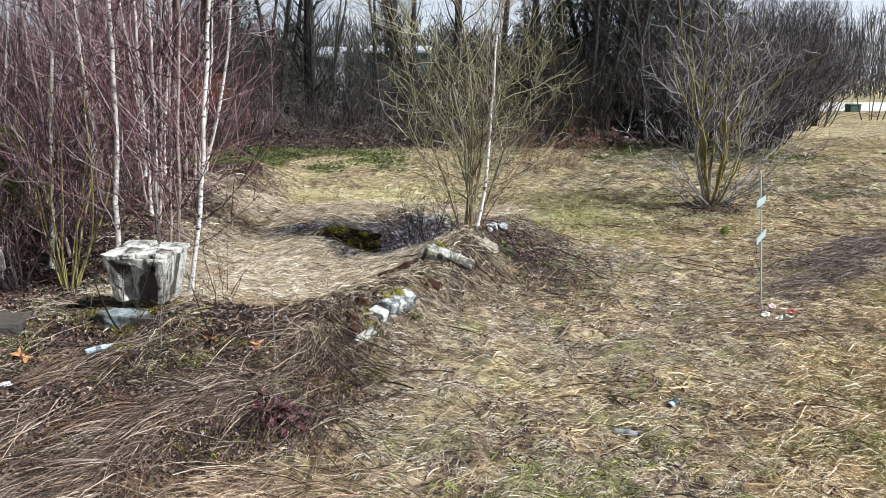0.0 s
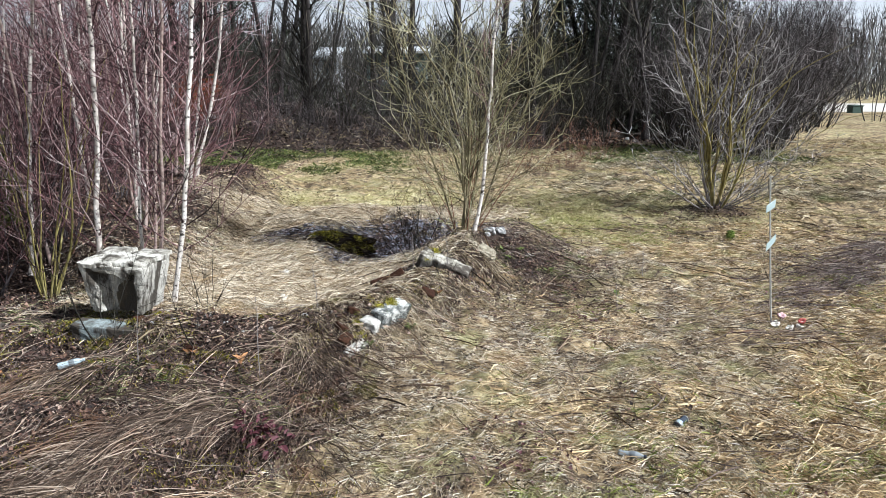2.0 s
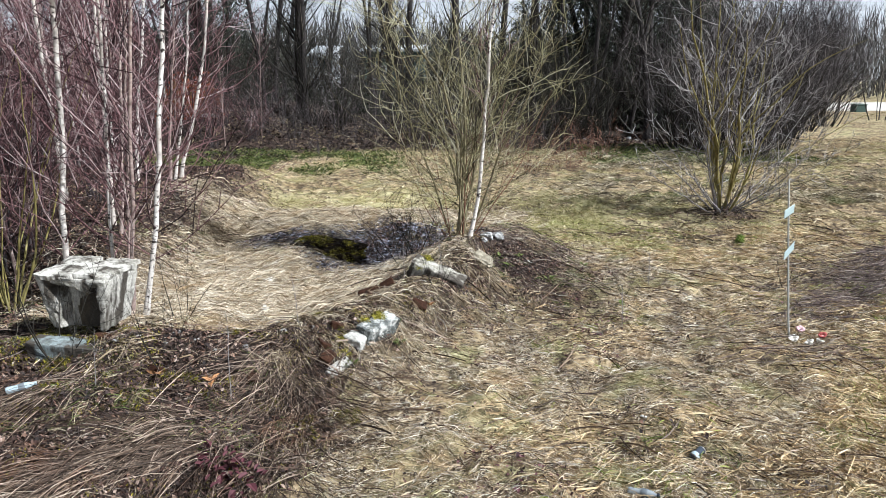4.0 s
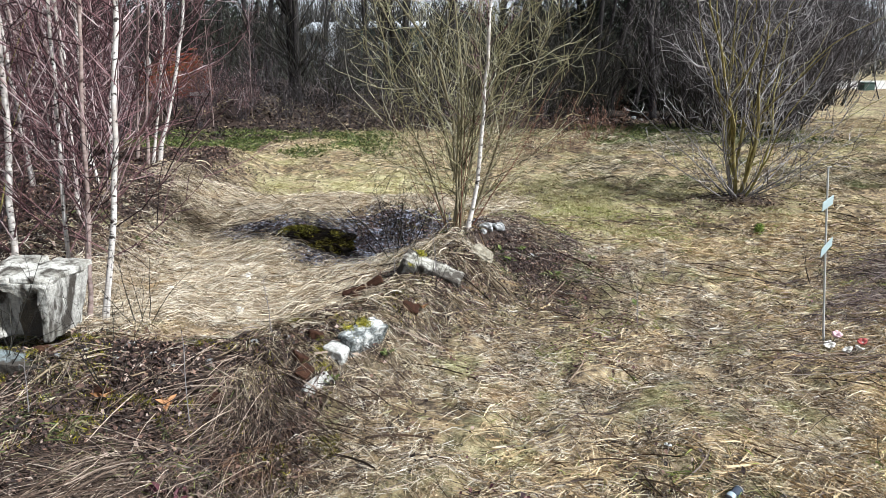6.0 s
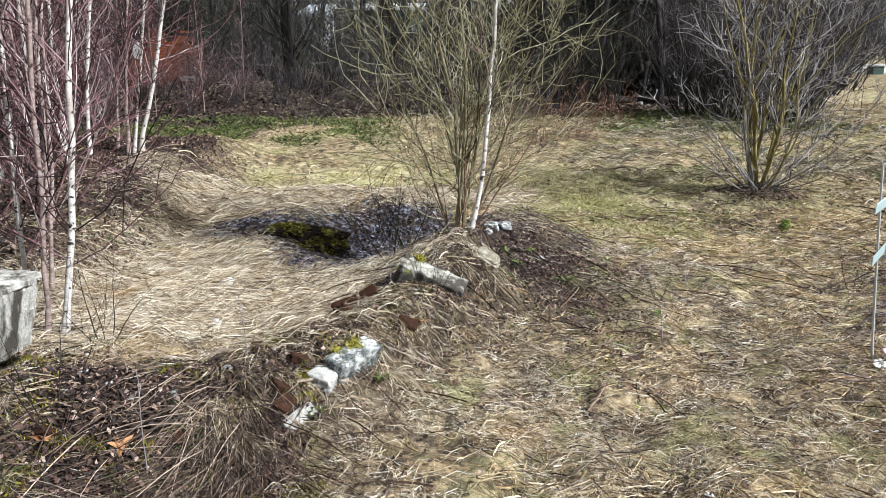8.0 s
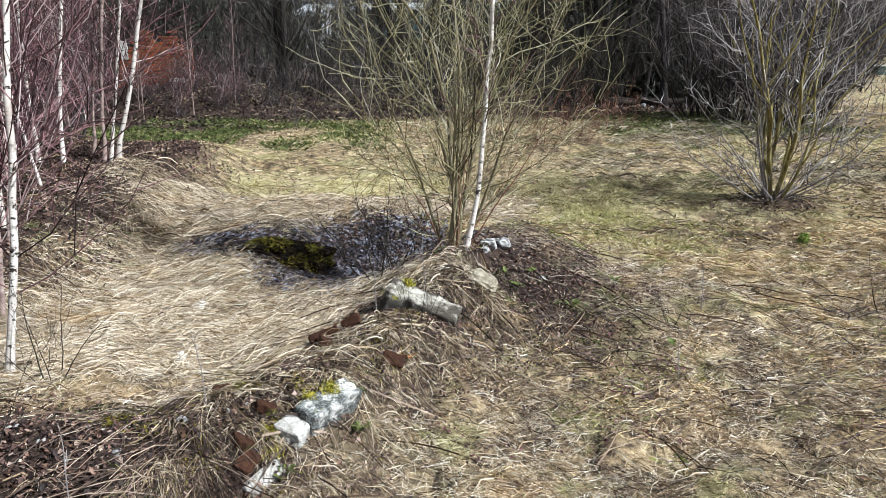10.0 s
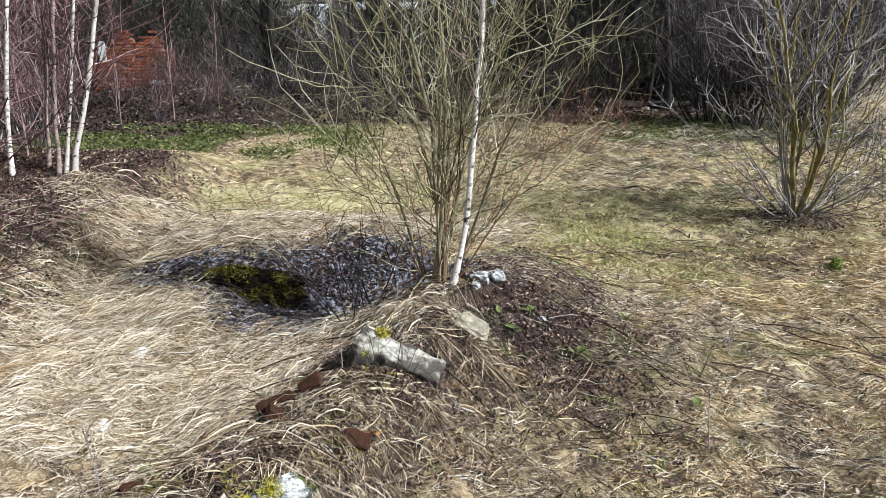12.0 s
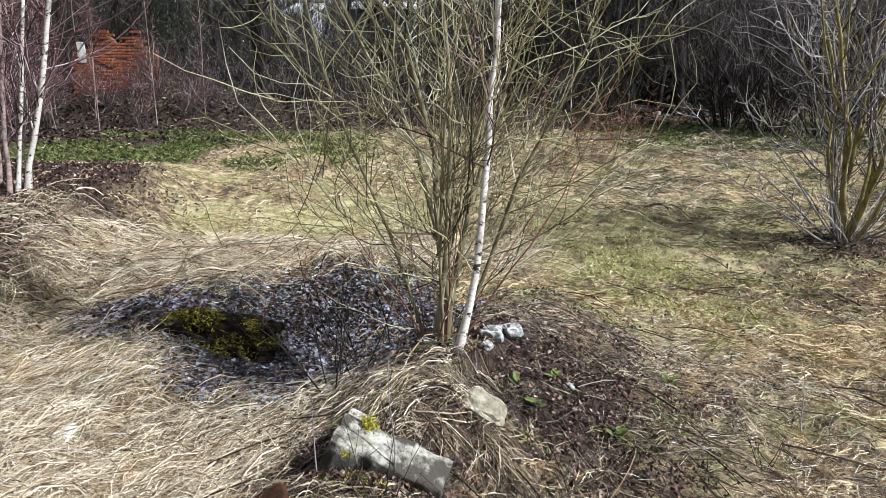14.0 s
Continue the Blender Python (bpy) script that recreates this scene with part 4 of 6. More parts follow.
    flakes("reddish_leaf_litter", "reddish brown withered leaves lying in patches in the dry grass", "leaves", x, y, 0.014, M_REDLEAF, rng, 0.6)
    x, y = scatter(rng, 22000, (-4, 8, 3, 15), lambda x, y: 0.6 * step(0.62, 0.74, 0.65 * vnoise(x, y, 0.7, 43) + 0.35 * vnoise(x, y, 0.22, 44)) * (1 - 0.8 * straw_zone(x, y)))
    flakes("strewn_leaves", "withered leaves strewn among the dry grass", "leaves", x, y, 0.015, M_BROWNLEAF, rng)


build_grass()

# ---- bushes and trees ----


def bush(name, m, label, seed, stems, tall, spread, wood, twig, group="", thick=0.028, branches=13, twigs=4, lean=0.3, wide=0.42, foot_r=0.16, wiggle=0.09, low=0.12, forks=0, cut=(7, 4), fine=0.0056, up=0.85):
    """A many-stemmed bush: each stem may fork, and bears crooked side branches and fine twigs."""
    rng = np.random.RandomState(seed)
    top = thing(name, m, label, "bush", group)
    crown = Tubes(3)

    def shoots(pts, r, count, lowest):
        for _ in range(count):
            u = rng.uniform(lowest, 0.97)
            p, along = at(pts, u)
            d = side_way(rng, along, rng.uniform(0.6, 1.3))
            d[2] += 0.12
            bl = tall * wide * (1.0 - 0.65 * u) * rng.uniform(0.3, 1.2)
            bp = branch(rng, p, d, bl, cut[0], wiggle * 1.3, up)
            rb = max(fine, r * (0.36 - 0.18 * u)) * min(1.0, tall / 3)
            crown.add(bp, taper(rb, rb * 0.35, len(bp)))
            for _ in range(twigs):
                q, al = at(bp, rng.uniform(0.2, 0.98))
                tp = branch(rng, q, side_way(rng, al, rng.uniform(0.4, 1.0)), bl * rng.uniform(0.2, 0.5), cut[1], wiggle * 1.9, 0.35)
                crown.add(tp, taper(0.62 * min(rb, 1.3 * fine), 0.36 * fine, len(tp)))

    for s in range(stems):
        a = 2 * math.pi * (s + rng.uniform(-0.4, 0.4)) / stems
        out = spread * rng.uniform(0.05, 1.0)
        ln = tall * rng.uniform(0.6, 1.05)
        foot = np.array([math.cos(a), math.sin(a), 0]) * rng.uniform(0.1, 1.0) * foot_r + np.array([0, 0, -0.06])
        pts = branch(rng, foot, (math.cos(a) * out, math.sin(a) * out, 1.0), ln, 12, wiggle * 0.7, lean)
        r = thick * rng.uniform(0.4, 1.1)
        stem = Tubes(6)
        stem.add(pts, taper(r, r * 0.14, len(pts)))
        shoots(pts, r, branches, low)
        for _ in range(forks):
            u = rng.uniform(0.08, 0.5)
            p, along = at(pts, u)
            fp = branch(rng, p, side_way(rng, along, rng.uniform(0.25, 0.6)), ln * (0.95 - u) * rng.uniform(0.6, 1.0), 10, wiggle, lean)
            rf = r * (1 - 0.86 * u) * 0.7
            stem.add(fp, taper(rf, rf * 0.2, len(fp)))
            shoots(fp, rf, branches // 2, 0.15)
        part_mesh("stem", stem.mesh("stem", wood), top)
    tagged(part_mesh("crown", crown.mesh("crown", twig), top), kind="stuff")
    return top


def birch(seed, tall=8.0, r=0.045, lean=(0.05, 0.0), limbs=46, low=0.12, wood=None, twig=None, fine=4, label="slender white birch with bare reddish twigs", group="birch thicket", category="birch", width=0.16, line=None):
    """A birch: white trunk and a crown of thin rising branches."""
    rng = np.random.RandomState(seed)
    top = thing("birch_tree", pose(0, 0, 0), label, category, group)
    pts = branch(rng, (0, 0, -0.1), (lean[0], lean[1], 1), tall, 18, 0.035, 0.25)
    if line:
        u = np.linspace(0, 1, 25)
        know = np.array(line)
        pts = np.stack([np.interp(u * know[-1, 2], know[:, 2], know[:, k]) for k in (0, 1, 2)], 1) + rng.normal(0, 0.006, (25, 3))
    trunk = Tubes(8)
    trunk.add(pts, taper(r, r * 0.2, len(pts)) * np.r_[1.35, np.ones(len(pts) - 1)])
    part_mesh("trunk", trunk.mesh("trunk", wood or M_BIRCH), top)
    crown = Tubes(3)
    for _ in range(limbs):
        u = rng.uniform(low, 0.98)
        p, along = at(pts, u)
        bl = tall * width * (1.15 - 0.8 * u) * rng.uniform(0.5, 1.2)
        bp = branch(rng, p, side_way(rng, along, rng.uniform(0.6, 1.15)), bl, 5, 0.11, 0.5)
        crown.add(bp, taper(max(0.006, r * 0.22 * (1.2 - u)), 0.0034, len(bp)))
        for _ in range(fine):
            q, al = at(bp, rng.uniform(0.2, 0.98))
            tp = branch(rng, q, side_way(rng, al, rng.uniform(0.3, 0.9)), bl * rng.uniform(0.3, 0.7), 2, 0.22, 0.1)
            crown.add(tp, taper(0.0052, 0.0026, len(tp)))
    tagged(part_mesh("crown", crown.mesh("crown", twig or M_PURPLETWIG), top), kind="stuff")
    return top


def standing(x, y, turn=0.0, size=1.0, sink=0.0):
    return pose(x, y, hz(x, y) - sink, 0, 0, turn) @ Matrix.Scale(size, 4)


def place_copy(ob, x, y, turn=0.0, size=1.0):
    c = copy_thing(ob, Matrix.Identity(4))
    c.matrix_basis = standing(x, y, turn, size)
    return c


def build_bushes():
    bush("willow_bush", standing(0.34, 10.0, 150), "bare many-stemmed willow bush with olive twigs on the mound", 11, 9, 4.8, 0.29, M_WILLOW, M_WILLOWTWIG, "", 0.024, 28, 8, 0.12, 0.38, 0.1, 0.13, 0.12, 0, fine=0.0042, up=0.5)
    bush("willow_shrub", standing(0.32, 9.98), "thin olive brown side shoots round the willow bush", 23, 8, 2.3, 0.85, M_REDTWIG, M_WILLOWTWIG, "", 0.008, 7, 3, 0.35, 0.36, 0.18, 0.11, 0.15, fine=0.004)
    bush("willow_bush", standing(4.85, 13.5), "bare spreading willow bush with mossy grey stems in the meadow", 19, 9, 4.6, 0.42, M_MOSSBARK, M_GREYTWIG, "", 0.034, 15, 5, 0.36, 0.34, 0.09, 0.14, 0.2, 2, fine=0.0062)
    bush("willow_shrub", standing(4.85, 13.45), "low dark arching shoots round the foot of the willow", 16, 22, 3.1, 2.9, M_GREYTWIG, M_GREYTWIG, "", 0.013, 8, 4, 0.42, 0.26, 0.1, 0.1, fine=0.0056)
    bush("willow_shrub", standing(-0.15, 10.2), "low dark thicket of shoots round the willow's foot", 13, 18, 1.0, 1.4, M_DARKTWIG, M_DARKTWIG, "", 0.006, 6, 3, 0.0, 0.5, 0.45, 0.14)
    bush("willow_shrub", standing(4.85, 13.5), "dark tangle of fallen twigs at the willow's foot", 23, 20, 0.55, 3.0, M_MURKTWIG, M_MURKTWIG, "", 0.006, 6, 3, 0.0, 0.5, 0.3, 0.16)
    b = birch(21, 6.0, 0.024, (0.13, 0.02), 40, 0.16, twig=M_PURPLETWIG, line=[(0.0, 0.0, -0.1), (0.03, 0.0, 0.12), (0.1, 0.0, 0.45), (0.14, 0.02, 0.8), (0.165, 0.03, 1.2), (0.19, 0.02, 1.7), (0.22, 0.04, 2.2), (0.3, 0.05, 3.2), (0.42, 0.05, 4.4), (0.6, 0.05, 6.0)], label="slender white birch leaning beside the willow bush", group="", width=0.11)
    b.matrix_basis = standing(0.43, 9.62)
    red = bush("willow_shrub", standing(2.2, 18.3), "low shrub of thin reddish shoots in the rank grass", 18, 16, 1.4, 0.9, M_REDTWIG, M_REDTWIG, "reddish shrubs", 0.006, 6, 3, 0.3, 0.45, 0.5)
    for x, y, turn, s in ((3.2, 18.9, 80, 0.9), (1.5, 19.4, 200, 1.0), (4.0, 20.2, 310, 1.0)):
        place_copy(red, x, y, turn, s)
    rng = np.random.RandomState(5)
    far = bush("willow_shrub", standing(-3.0, 20.4), "small bare grey shrub at the wood's edge", 14, 7, 1.7, 1.0, M_MURKTWIG, M_MURKTWIG, "shrubs at the wood's edge", 0.01, 11, 3, 0.2, 0.5, 0.3, 0.16)
    for x, y, s in ((-5.6, 23.9, 1.1), (0.9, 22.2, 1.1), (2.0, 21.2, 0.8), (3.4, 23.0, 1.0), (-1.6, 23.6, 1.0), (9.8, 23.5, 1.0), (-4.3, 23.2, 1.3), (-3.4, 24.4, 1.5), (-2.4, 23.0, 1.1), (-0.7, 22.9, 1.4), (-5.0, 24.6, 1.4), (0.2, 24.2, 1.5), (-6.4, 24.4, 0.9), (-1.9, 24.8, 1.6), (1.2, 23.4, 1.3), (-7.2, 23.6, 0.7), (2.6, 22.4, 1.1)):
        place_copy(far, x, y, rng.uniform(0, 360), s)
    dark = bush("willow_bush", standing(8.4, 21.2), "dense dark bare bush behind the meadow", 15, 22, 4.2, 0.9, M_DARKTWIG, M_MURKTWIG, "dark bushes behind", 0.022, 17, 5, 0.5, 0.42, 0.45, 0.13, cut=(5, 3))
    for x, y, s in ((9.5, 22.2, 1.0), (7.0, 22.8, 1.05), (10.7, 24.6, 1.1), (10.6, 27.5, 1.3), (12.6, 28.6, 1.2), (13.0, 31.0, 1.5), (11.4, 26.0, 1.25), (7.5, 22.0, 1.0), (11.4, 29.4, 1.4), (14.4, 32.6, 1.4), (11.9, 27.2, 0.95), (14.2, 30.2, 1.05), (16.4, 33.4, 1.2)):
        place_copy(dark, x, y, rng.uniform(0, 360), s)


def build_birches():
    # foot, seed, height, girth, then how far the trunk has leant over at each height
    near = [
        (-2.83, 8.0, 31, 8.0, 0.027, ((0.14, 0.7), (0.23, 1.22), (0.31, 1.88), (0.38, 2.5), (0.44, 3.05), (0.8, 7.6))),
        (-2.96, 8.02, 32, 7.5, 0.021, ((0.075, 0.7), (0.115, 1.25), (0.16, 1.97), (0.2, 2.5), (0.25, 3.0), (0.5, 7.0))),
        (-3.69, 8.2, 33, 8.5, 0.031, ((0.04, 0.45), (0.1, 1.25), (0.15, 1.85), (0.19, 2.55), (0.19, 3.0), (0.3, 8.0))),
        (-4.63, 8.6, 34, 8.5, 0.024, ((0.045, 0.4), (0.13, 1.2), (0.2, 1.85), (0.31, 2.6), (0.38, 3.05), (0.8, 8.0))),
        (-3.85, 10.0, 35, 7.5, 0.02, ((0.1, 1.0), (0.22, 2.4), (0.6, 7.0))),
        (-4.47, 13.95, 36, 8.0, 0.034, ((0.06, 0.2), (0.22, 0.75), (0.4, 1.35), (0.6, 2.3), (1.2, 7.5))),
        (-4.6, 13.85, 37, 8.0, 0.027, ((0.04, 0.6), (0.1, 1.2), (0.22, 2.2), (0.7, 7.5))),
        (-4.55, 13.9, 38, 8.0, 0.024, ((0.1, 0.5), (0.19, 1.0), (0.3, 1.6), (0.39, 2.2), (0.9, 7.5))),
        (-5.07, 13.6, 39, 8.0, 0.029, ((0.055, 0.7), (0.13, 1.35), (0.3, 2.3), (0.8, 7.5))),
        (-4.9, 14.2, 32, 7.5, 0.024, ((0.1, 1.0), (0.3, 3.0), (0.7, 7.0))),
        (-5.4, 13.6, 40, 8.0, 0.028, ((-0.03, 1.0), (0.05, 3.0), (0.3, 7.5))),
        (-3.25, 8.3, 44, 8.0, 0.02, ((0.03, 0.8), (0.12, 2.4), (0.3, 7.5))),
        (-3.35, 8.9, 35, 8.0, 0.018, ((0.08, 0.9), (0.2, 2.4), (0.5, 7.5))),
    ]
    made = []
    for x, y, seed, tall, r, over in near:
        b = birch(seed, tall, r, (0, 0), 58, 0.06, line=[(0, 0, -0.1)] + [(dx, 0, z) for dx, z in over], fine=5, wood=M_PINKBARK if seed in (32, 35, 37) else M_BIRCH, label="slender brownish young birch with bare reddish twigs" if seed in (32, 35, 37) else "slender white birch with bare reddish twigs")
        b.matrix_basis = standing(x, y)
        made.append(b)
    rng = np.random.RandomState(8)
    count = 0
    while count < 74:
        x, y = rng.uniform(-15, -3.4), rng.uniform(8.5, 24)
        edge = -3.5 - 0.16 * max(0, y - 8) if y < 13 else -0.3 - 0.485 * (y - 5.4)
        if x > edge + rng.uniform(-0.4, 0.1) or x < -0.62 * y - 1.2:
            continue
        k = rng.choice([1, 4, 4, 6, 2, 3, 7, 2])
        place_copy(made[k], x, y, rng.uniform(0, 360), rng.uniform(0.6, 1.1))
        count += 1
    for x, y, k, sc in ((-7.4, 22.6, 1, 0.55), (-8.6, 23.0, 4, 0.6), (-6.3, 23.2, 6, 0.5), (-9.6, 22.0, 4, 0.7), (-7.9, 23.6, 1, 0.5), (-5.4, 24.0, 4, 0.55), (-9.0, 23.9, 6, 0.45)):
        place_copy(made[k], x, y, rng.uniform(0, 360), sc)
    brush = bush("undergrowth_bush", standing(-4.6, 8.9), "tangled dark bare undergrowth among the birches", 41, 13, 2.4, 0.6, M_MURKTWIG, M_PURPLETWIG, "birch undergrowth", 0.012, 9, 3, 0.2, cut=(4, 3))
    count = 0
    while count < 34:
        x, y = rng.uniform(-13, -4.0), rng.uniform(7.0, 22)
        if x > (-4.2 - 0.16 * max(0, y - 8) if y < 13 else -0.6 - 0.485 * (y - 5.4)) or x < -0.62 * y - 1.2:
            continue
        place_copy(brush, x, y, rng.uniform(0, 360), rng.uniform(0.6, 1.5))
        count += 1
    for x, y, sc in ((-6.6, 23.0, 0.8), (-8.9, 23.4, 0.9), (-7.7, 24.0, 0.6), (-5.6, 23.6, 0.8), (-8.3, 24.5, 0.55), (-7.2, 24.7, 0.6), (-9.2, 24.4, 0.7), (-6.7, 24.4, 0.75)):
        place_copy(brush, x, y, rng.uniform(0, 360), sc)
    foot = bush("willow_bush", standing(-4.25, 8.2), "mossy-footed bare bush at the edge of the birches", 42, 10, 3.0, 0.5, M_MOSSBARK, M_PURPLETWIG, "", 0.014, 8, 4, 0.2, 0.3, 0.12)
    tiny = bush("shoot", standing(-2.35, 7.75), "thin bare dark shoots beside the birches", 43, 5, 1.1, 0.7, M_DARKTWIG, M_DARKTWIG, "bare shoots", 0.006, 4, 1, 0.2, 0.4, 0.08)
    for x, y, s in ((-2.9, 6.45, 1.2), (-2.0, 6.25, 0.9), (-0.95, 5.9, 0.55), (4.25, 9.6, 0.75), (0.05, 8.3, 0.7), (2.2, 9.2, 0.5), (-0.35, 9.7, 1.3)):
        place_copy(tiny, x, y, rng.uniform(0, 360), s)


def spruce(seed, tall=11.0):
    rng = np.random.RandomState(seed)
    top = thing("spruce_tree", pose(0, 0, 0), "dark spruce in the wood behind", "spruce", "dark wood")
    trunk = Tubes(7)
    pts = branch(rng, (0, 0, -0.2), (0, 0, 1), tall, 8, 0.01)
    trunk.add(pts, taper(0.17, 0.02, len(pts)))
    part_mesh("trunk", trunk.mesh("trunk", M_DARKBARK), top)
    c = []
    for _ in range(190):
        u = rng.uniform(0.01, 0.99) ** 0.9
        p, _d = at(pts, u)
        a = rng.uniform(0, 6.28)
        ln = (1.0 - u) * 1.8 + 0.25
        for k in range(7):
            s = (k + 1) / 7
            c.append(p + np.array([math.cos(a) * ln * s, math.sin(a) * ln * s, -0.35 * ln * s * s]) + rng.normal(0, 0.06, 3))
    part_mesh("crown", foliage("crown", c, 0.1, M_NEEDLE, rng, 6, 0.8), top)
    return top


def build_wood():
    rng = np.random.RandomState(17)
    kinds = []
    for seed, tall, r, lean in ((51, 11, 0.12, (0.05, 0)), (52, 12, 0.2, (-0.06, 0)), (53, 10, 0.09, (0.1, 0.02)), (54, 12, 0.14, (0.0, 0.03))):
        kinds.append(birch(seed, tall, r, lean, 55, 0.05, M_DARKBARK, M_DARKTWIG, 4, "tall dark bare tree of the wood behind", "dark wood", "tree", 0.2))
    spots = []
    for k, b in enumerate(kinds):
        x, y = (-4.6, 27.0, 0)[:2] if k == 0 else (-2.0 + 2.6 * k, 27.5 + k)
        b.matrix_basis = standing(x, y)
        spots.append((x, y))
    for _ in range(38):
        x, y = rng.uniform(-17, 13), rng.uniform(26, 44)
        place_copy(kinds[rng.randint(0, 4)], x, y, rng.uniform(0, 360), rng.uniform(0.7, 1.15))
    place_copy(kinds[1], -4.75, 27.4, 40, 1.0)
    for x, y, k in ((5.2, 27.0, 0), (5.9, 27.6, 3), (6.5, 26.9, 2), (7.3, 27.4, 0), (4.6, 27.8, 2), (8.1, 27.0, 3)):
        place_copy(kinds[k], x, y, rng.uniform(0, 360), rng.uniform(0.8, 1.1))
    sp = spruce(61)
    sp.matrix_basis = standing(6.6, 28.5)
    for x, y, s in ((5.4, 29.5, 0.9), (7.7, 30.0, 1.05), (8.8, 29.0, 0.9), (-9, 34, 0.9), (-13, 32, 1.0), (10.2, 31.5, 1.0), (4.6, 31.0, 0.7), (6.1, 31.5, 1.0), (7.0, 29.2, 0.6), (8.2, 31.5, 0.8), (9.6, 29.8, 0.6), (5.9, 28.4, 0.55), (7.9, 28.2, 0.5), (11.6, 33.0, 0.9), (3.4, 32.5, 0.6), (-11.0, 36.0, 0.6)):
        place_copy(sp, x, y, rng.uniform(0, 360), s)
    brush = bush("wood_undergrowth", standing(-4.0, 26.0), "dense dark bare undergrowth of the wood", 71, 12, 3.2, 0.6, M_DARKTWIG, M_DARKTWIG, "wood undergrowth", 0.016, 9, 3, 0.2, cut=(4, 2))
    for _ in range(44):
        x, y = rng.uniform(-15, 12), rng.uniform(24.8, 33)
        if -9.6 < x < -6.2 and y < 26.5:
            continue
        place_copy(brush, x, y, rng.uniform(0, 360), rng.uniform(0.7, 1.4))
    for x, y, sc in ((-4.4, 24.2, 0.6), (-2.2, 24.6, 0.75), (-0.4, 24.0, 0.6), (1.6, 23.9, 0.7), (-6.0, 25.0, 0.7), (3.2, 24.8, 0.7), (4.8, 25.2, 0.6), (-3.2, 25.2, 0.8), (0.6, 25.2, 0.8), (-9.9, 24.2, 0.7), (-6.9, 24.6, 0.5), (-8.2, 23.9, 0.45)):
        place_copy(brush, x, y, rng.uniform(0, 360), sc)
    # low dark leaf quads that close the wood, added for its deep shade
    c = []
    for _ in range(8200):
        x, y = rng.uniform(-34, 15), rng.uniform(34, 43)
        c.append((x, y, 0.4 + rng.uniform(0, 1) * (2.6 + 2.0 * vnoise(x, y, 2.6, 77)) * (0.42 if -9.0 < x * 46 / y < -0.5 else 1.0)))
    me = foliage("shade_thicket", c, 0.15, M_NEEDLE, rng, 8, 1.8)
    tagged(new("shade_thicket", me), "dark leafy fill standing for the deep shade low in the wood", "thicket", kind="stuff")
    # distant tree line: bare stems and boughs, leaning and overlapping
    n = 24000
    x, y = rng.uniform(-75, 85, n), rng.uniform(76, 96, n)
    crest = 4.6 + 2.2 * step(20, 40, x) + 3.6 * vnoise(x, 0 * x, 4.0, 41) + 1.6 * vnoise(x, 0 * x, 1.1, 42)
    tall = rng.uniform(0.8, 3.2, n)
    foot = rng.uniform(0, 1, n) ** 1.2 * np.maximum(0.1, crest - tall)
    lean, turn, wide = rng.normal(0, 0.28, n) * tall, rng.uniform(-0.6, 0.6, n), rng.uniform(0.02, 0.07, n)
    ground = height(x, y, False)
    dx, dy = np.cos(turn) * wide, np.sin(turn) * wide
    low = np.stack([x, y, ground + foot], 1)
    top = low + np.stack([lean, 0 * lean, tall], 1)
    side = np.stack([dx, dy, 0 * dx], 1)
    v = np.stack([low - side, low + side, top + 0.25 * side, top - 0.25 * side], 1).reshape(-1, 3)
    me = raw_mesh("far_wood", v, np.arange(len(v)).reshape(-1, 4), M_FARTREE)
    tagged(new("far_wood", me), "bluish grey distant line of bare trees under the sky", "trees", kind="stuff")


build_bushes()
build_birches()
build_wood()

# ---- concrete, stones, bricks ----


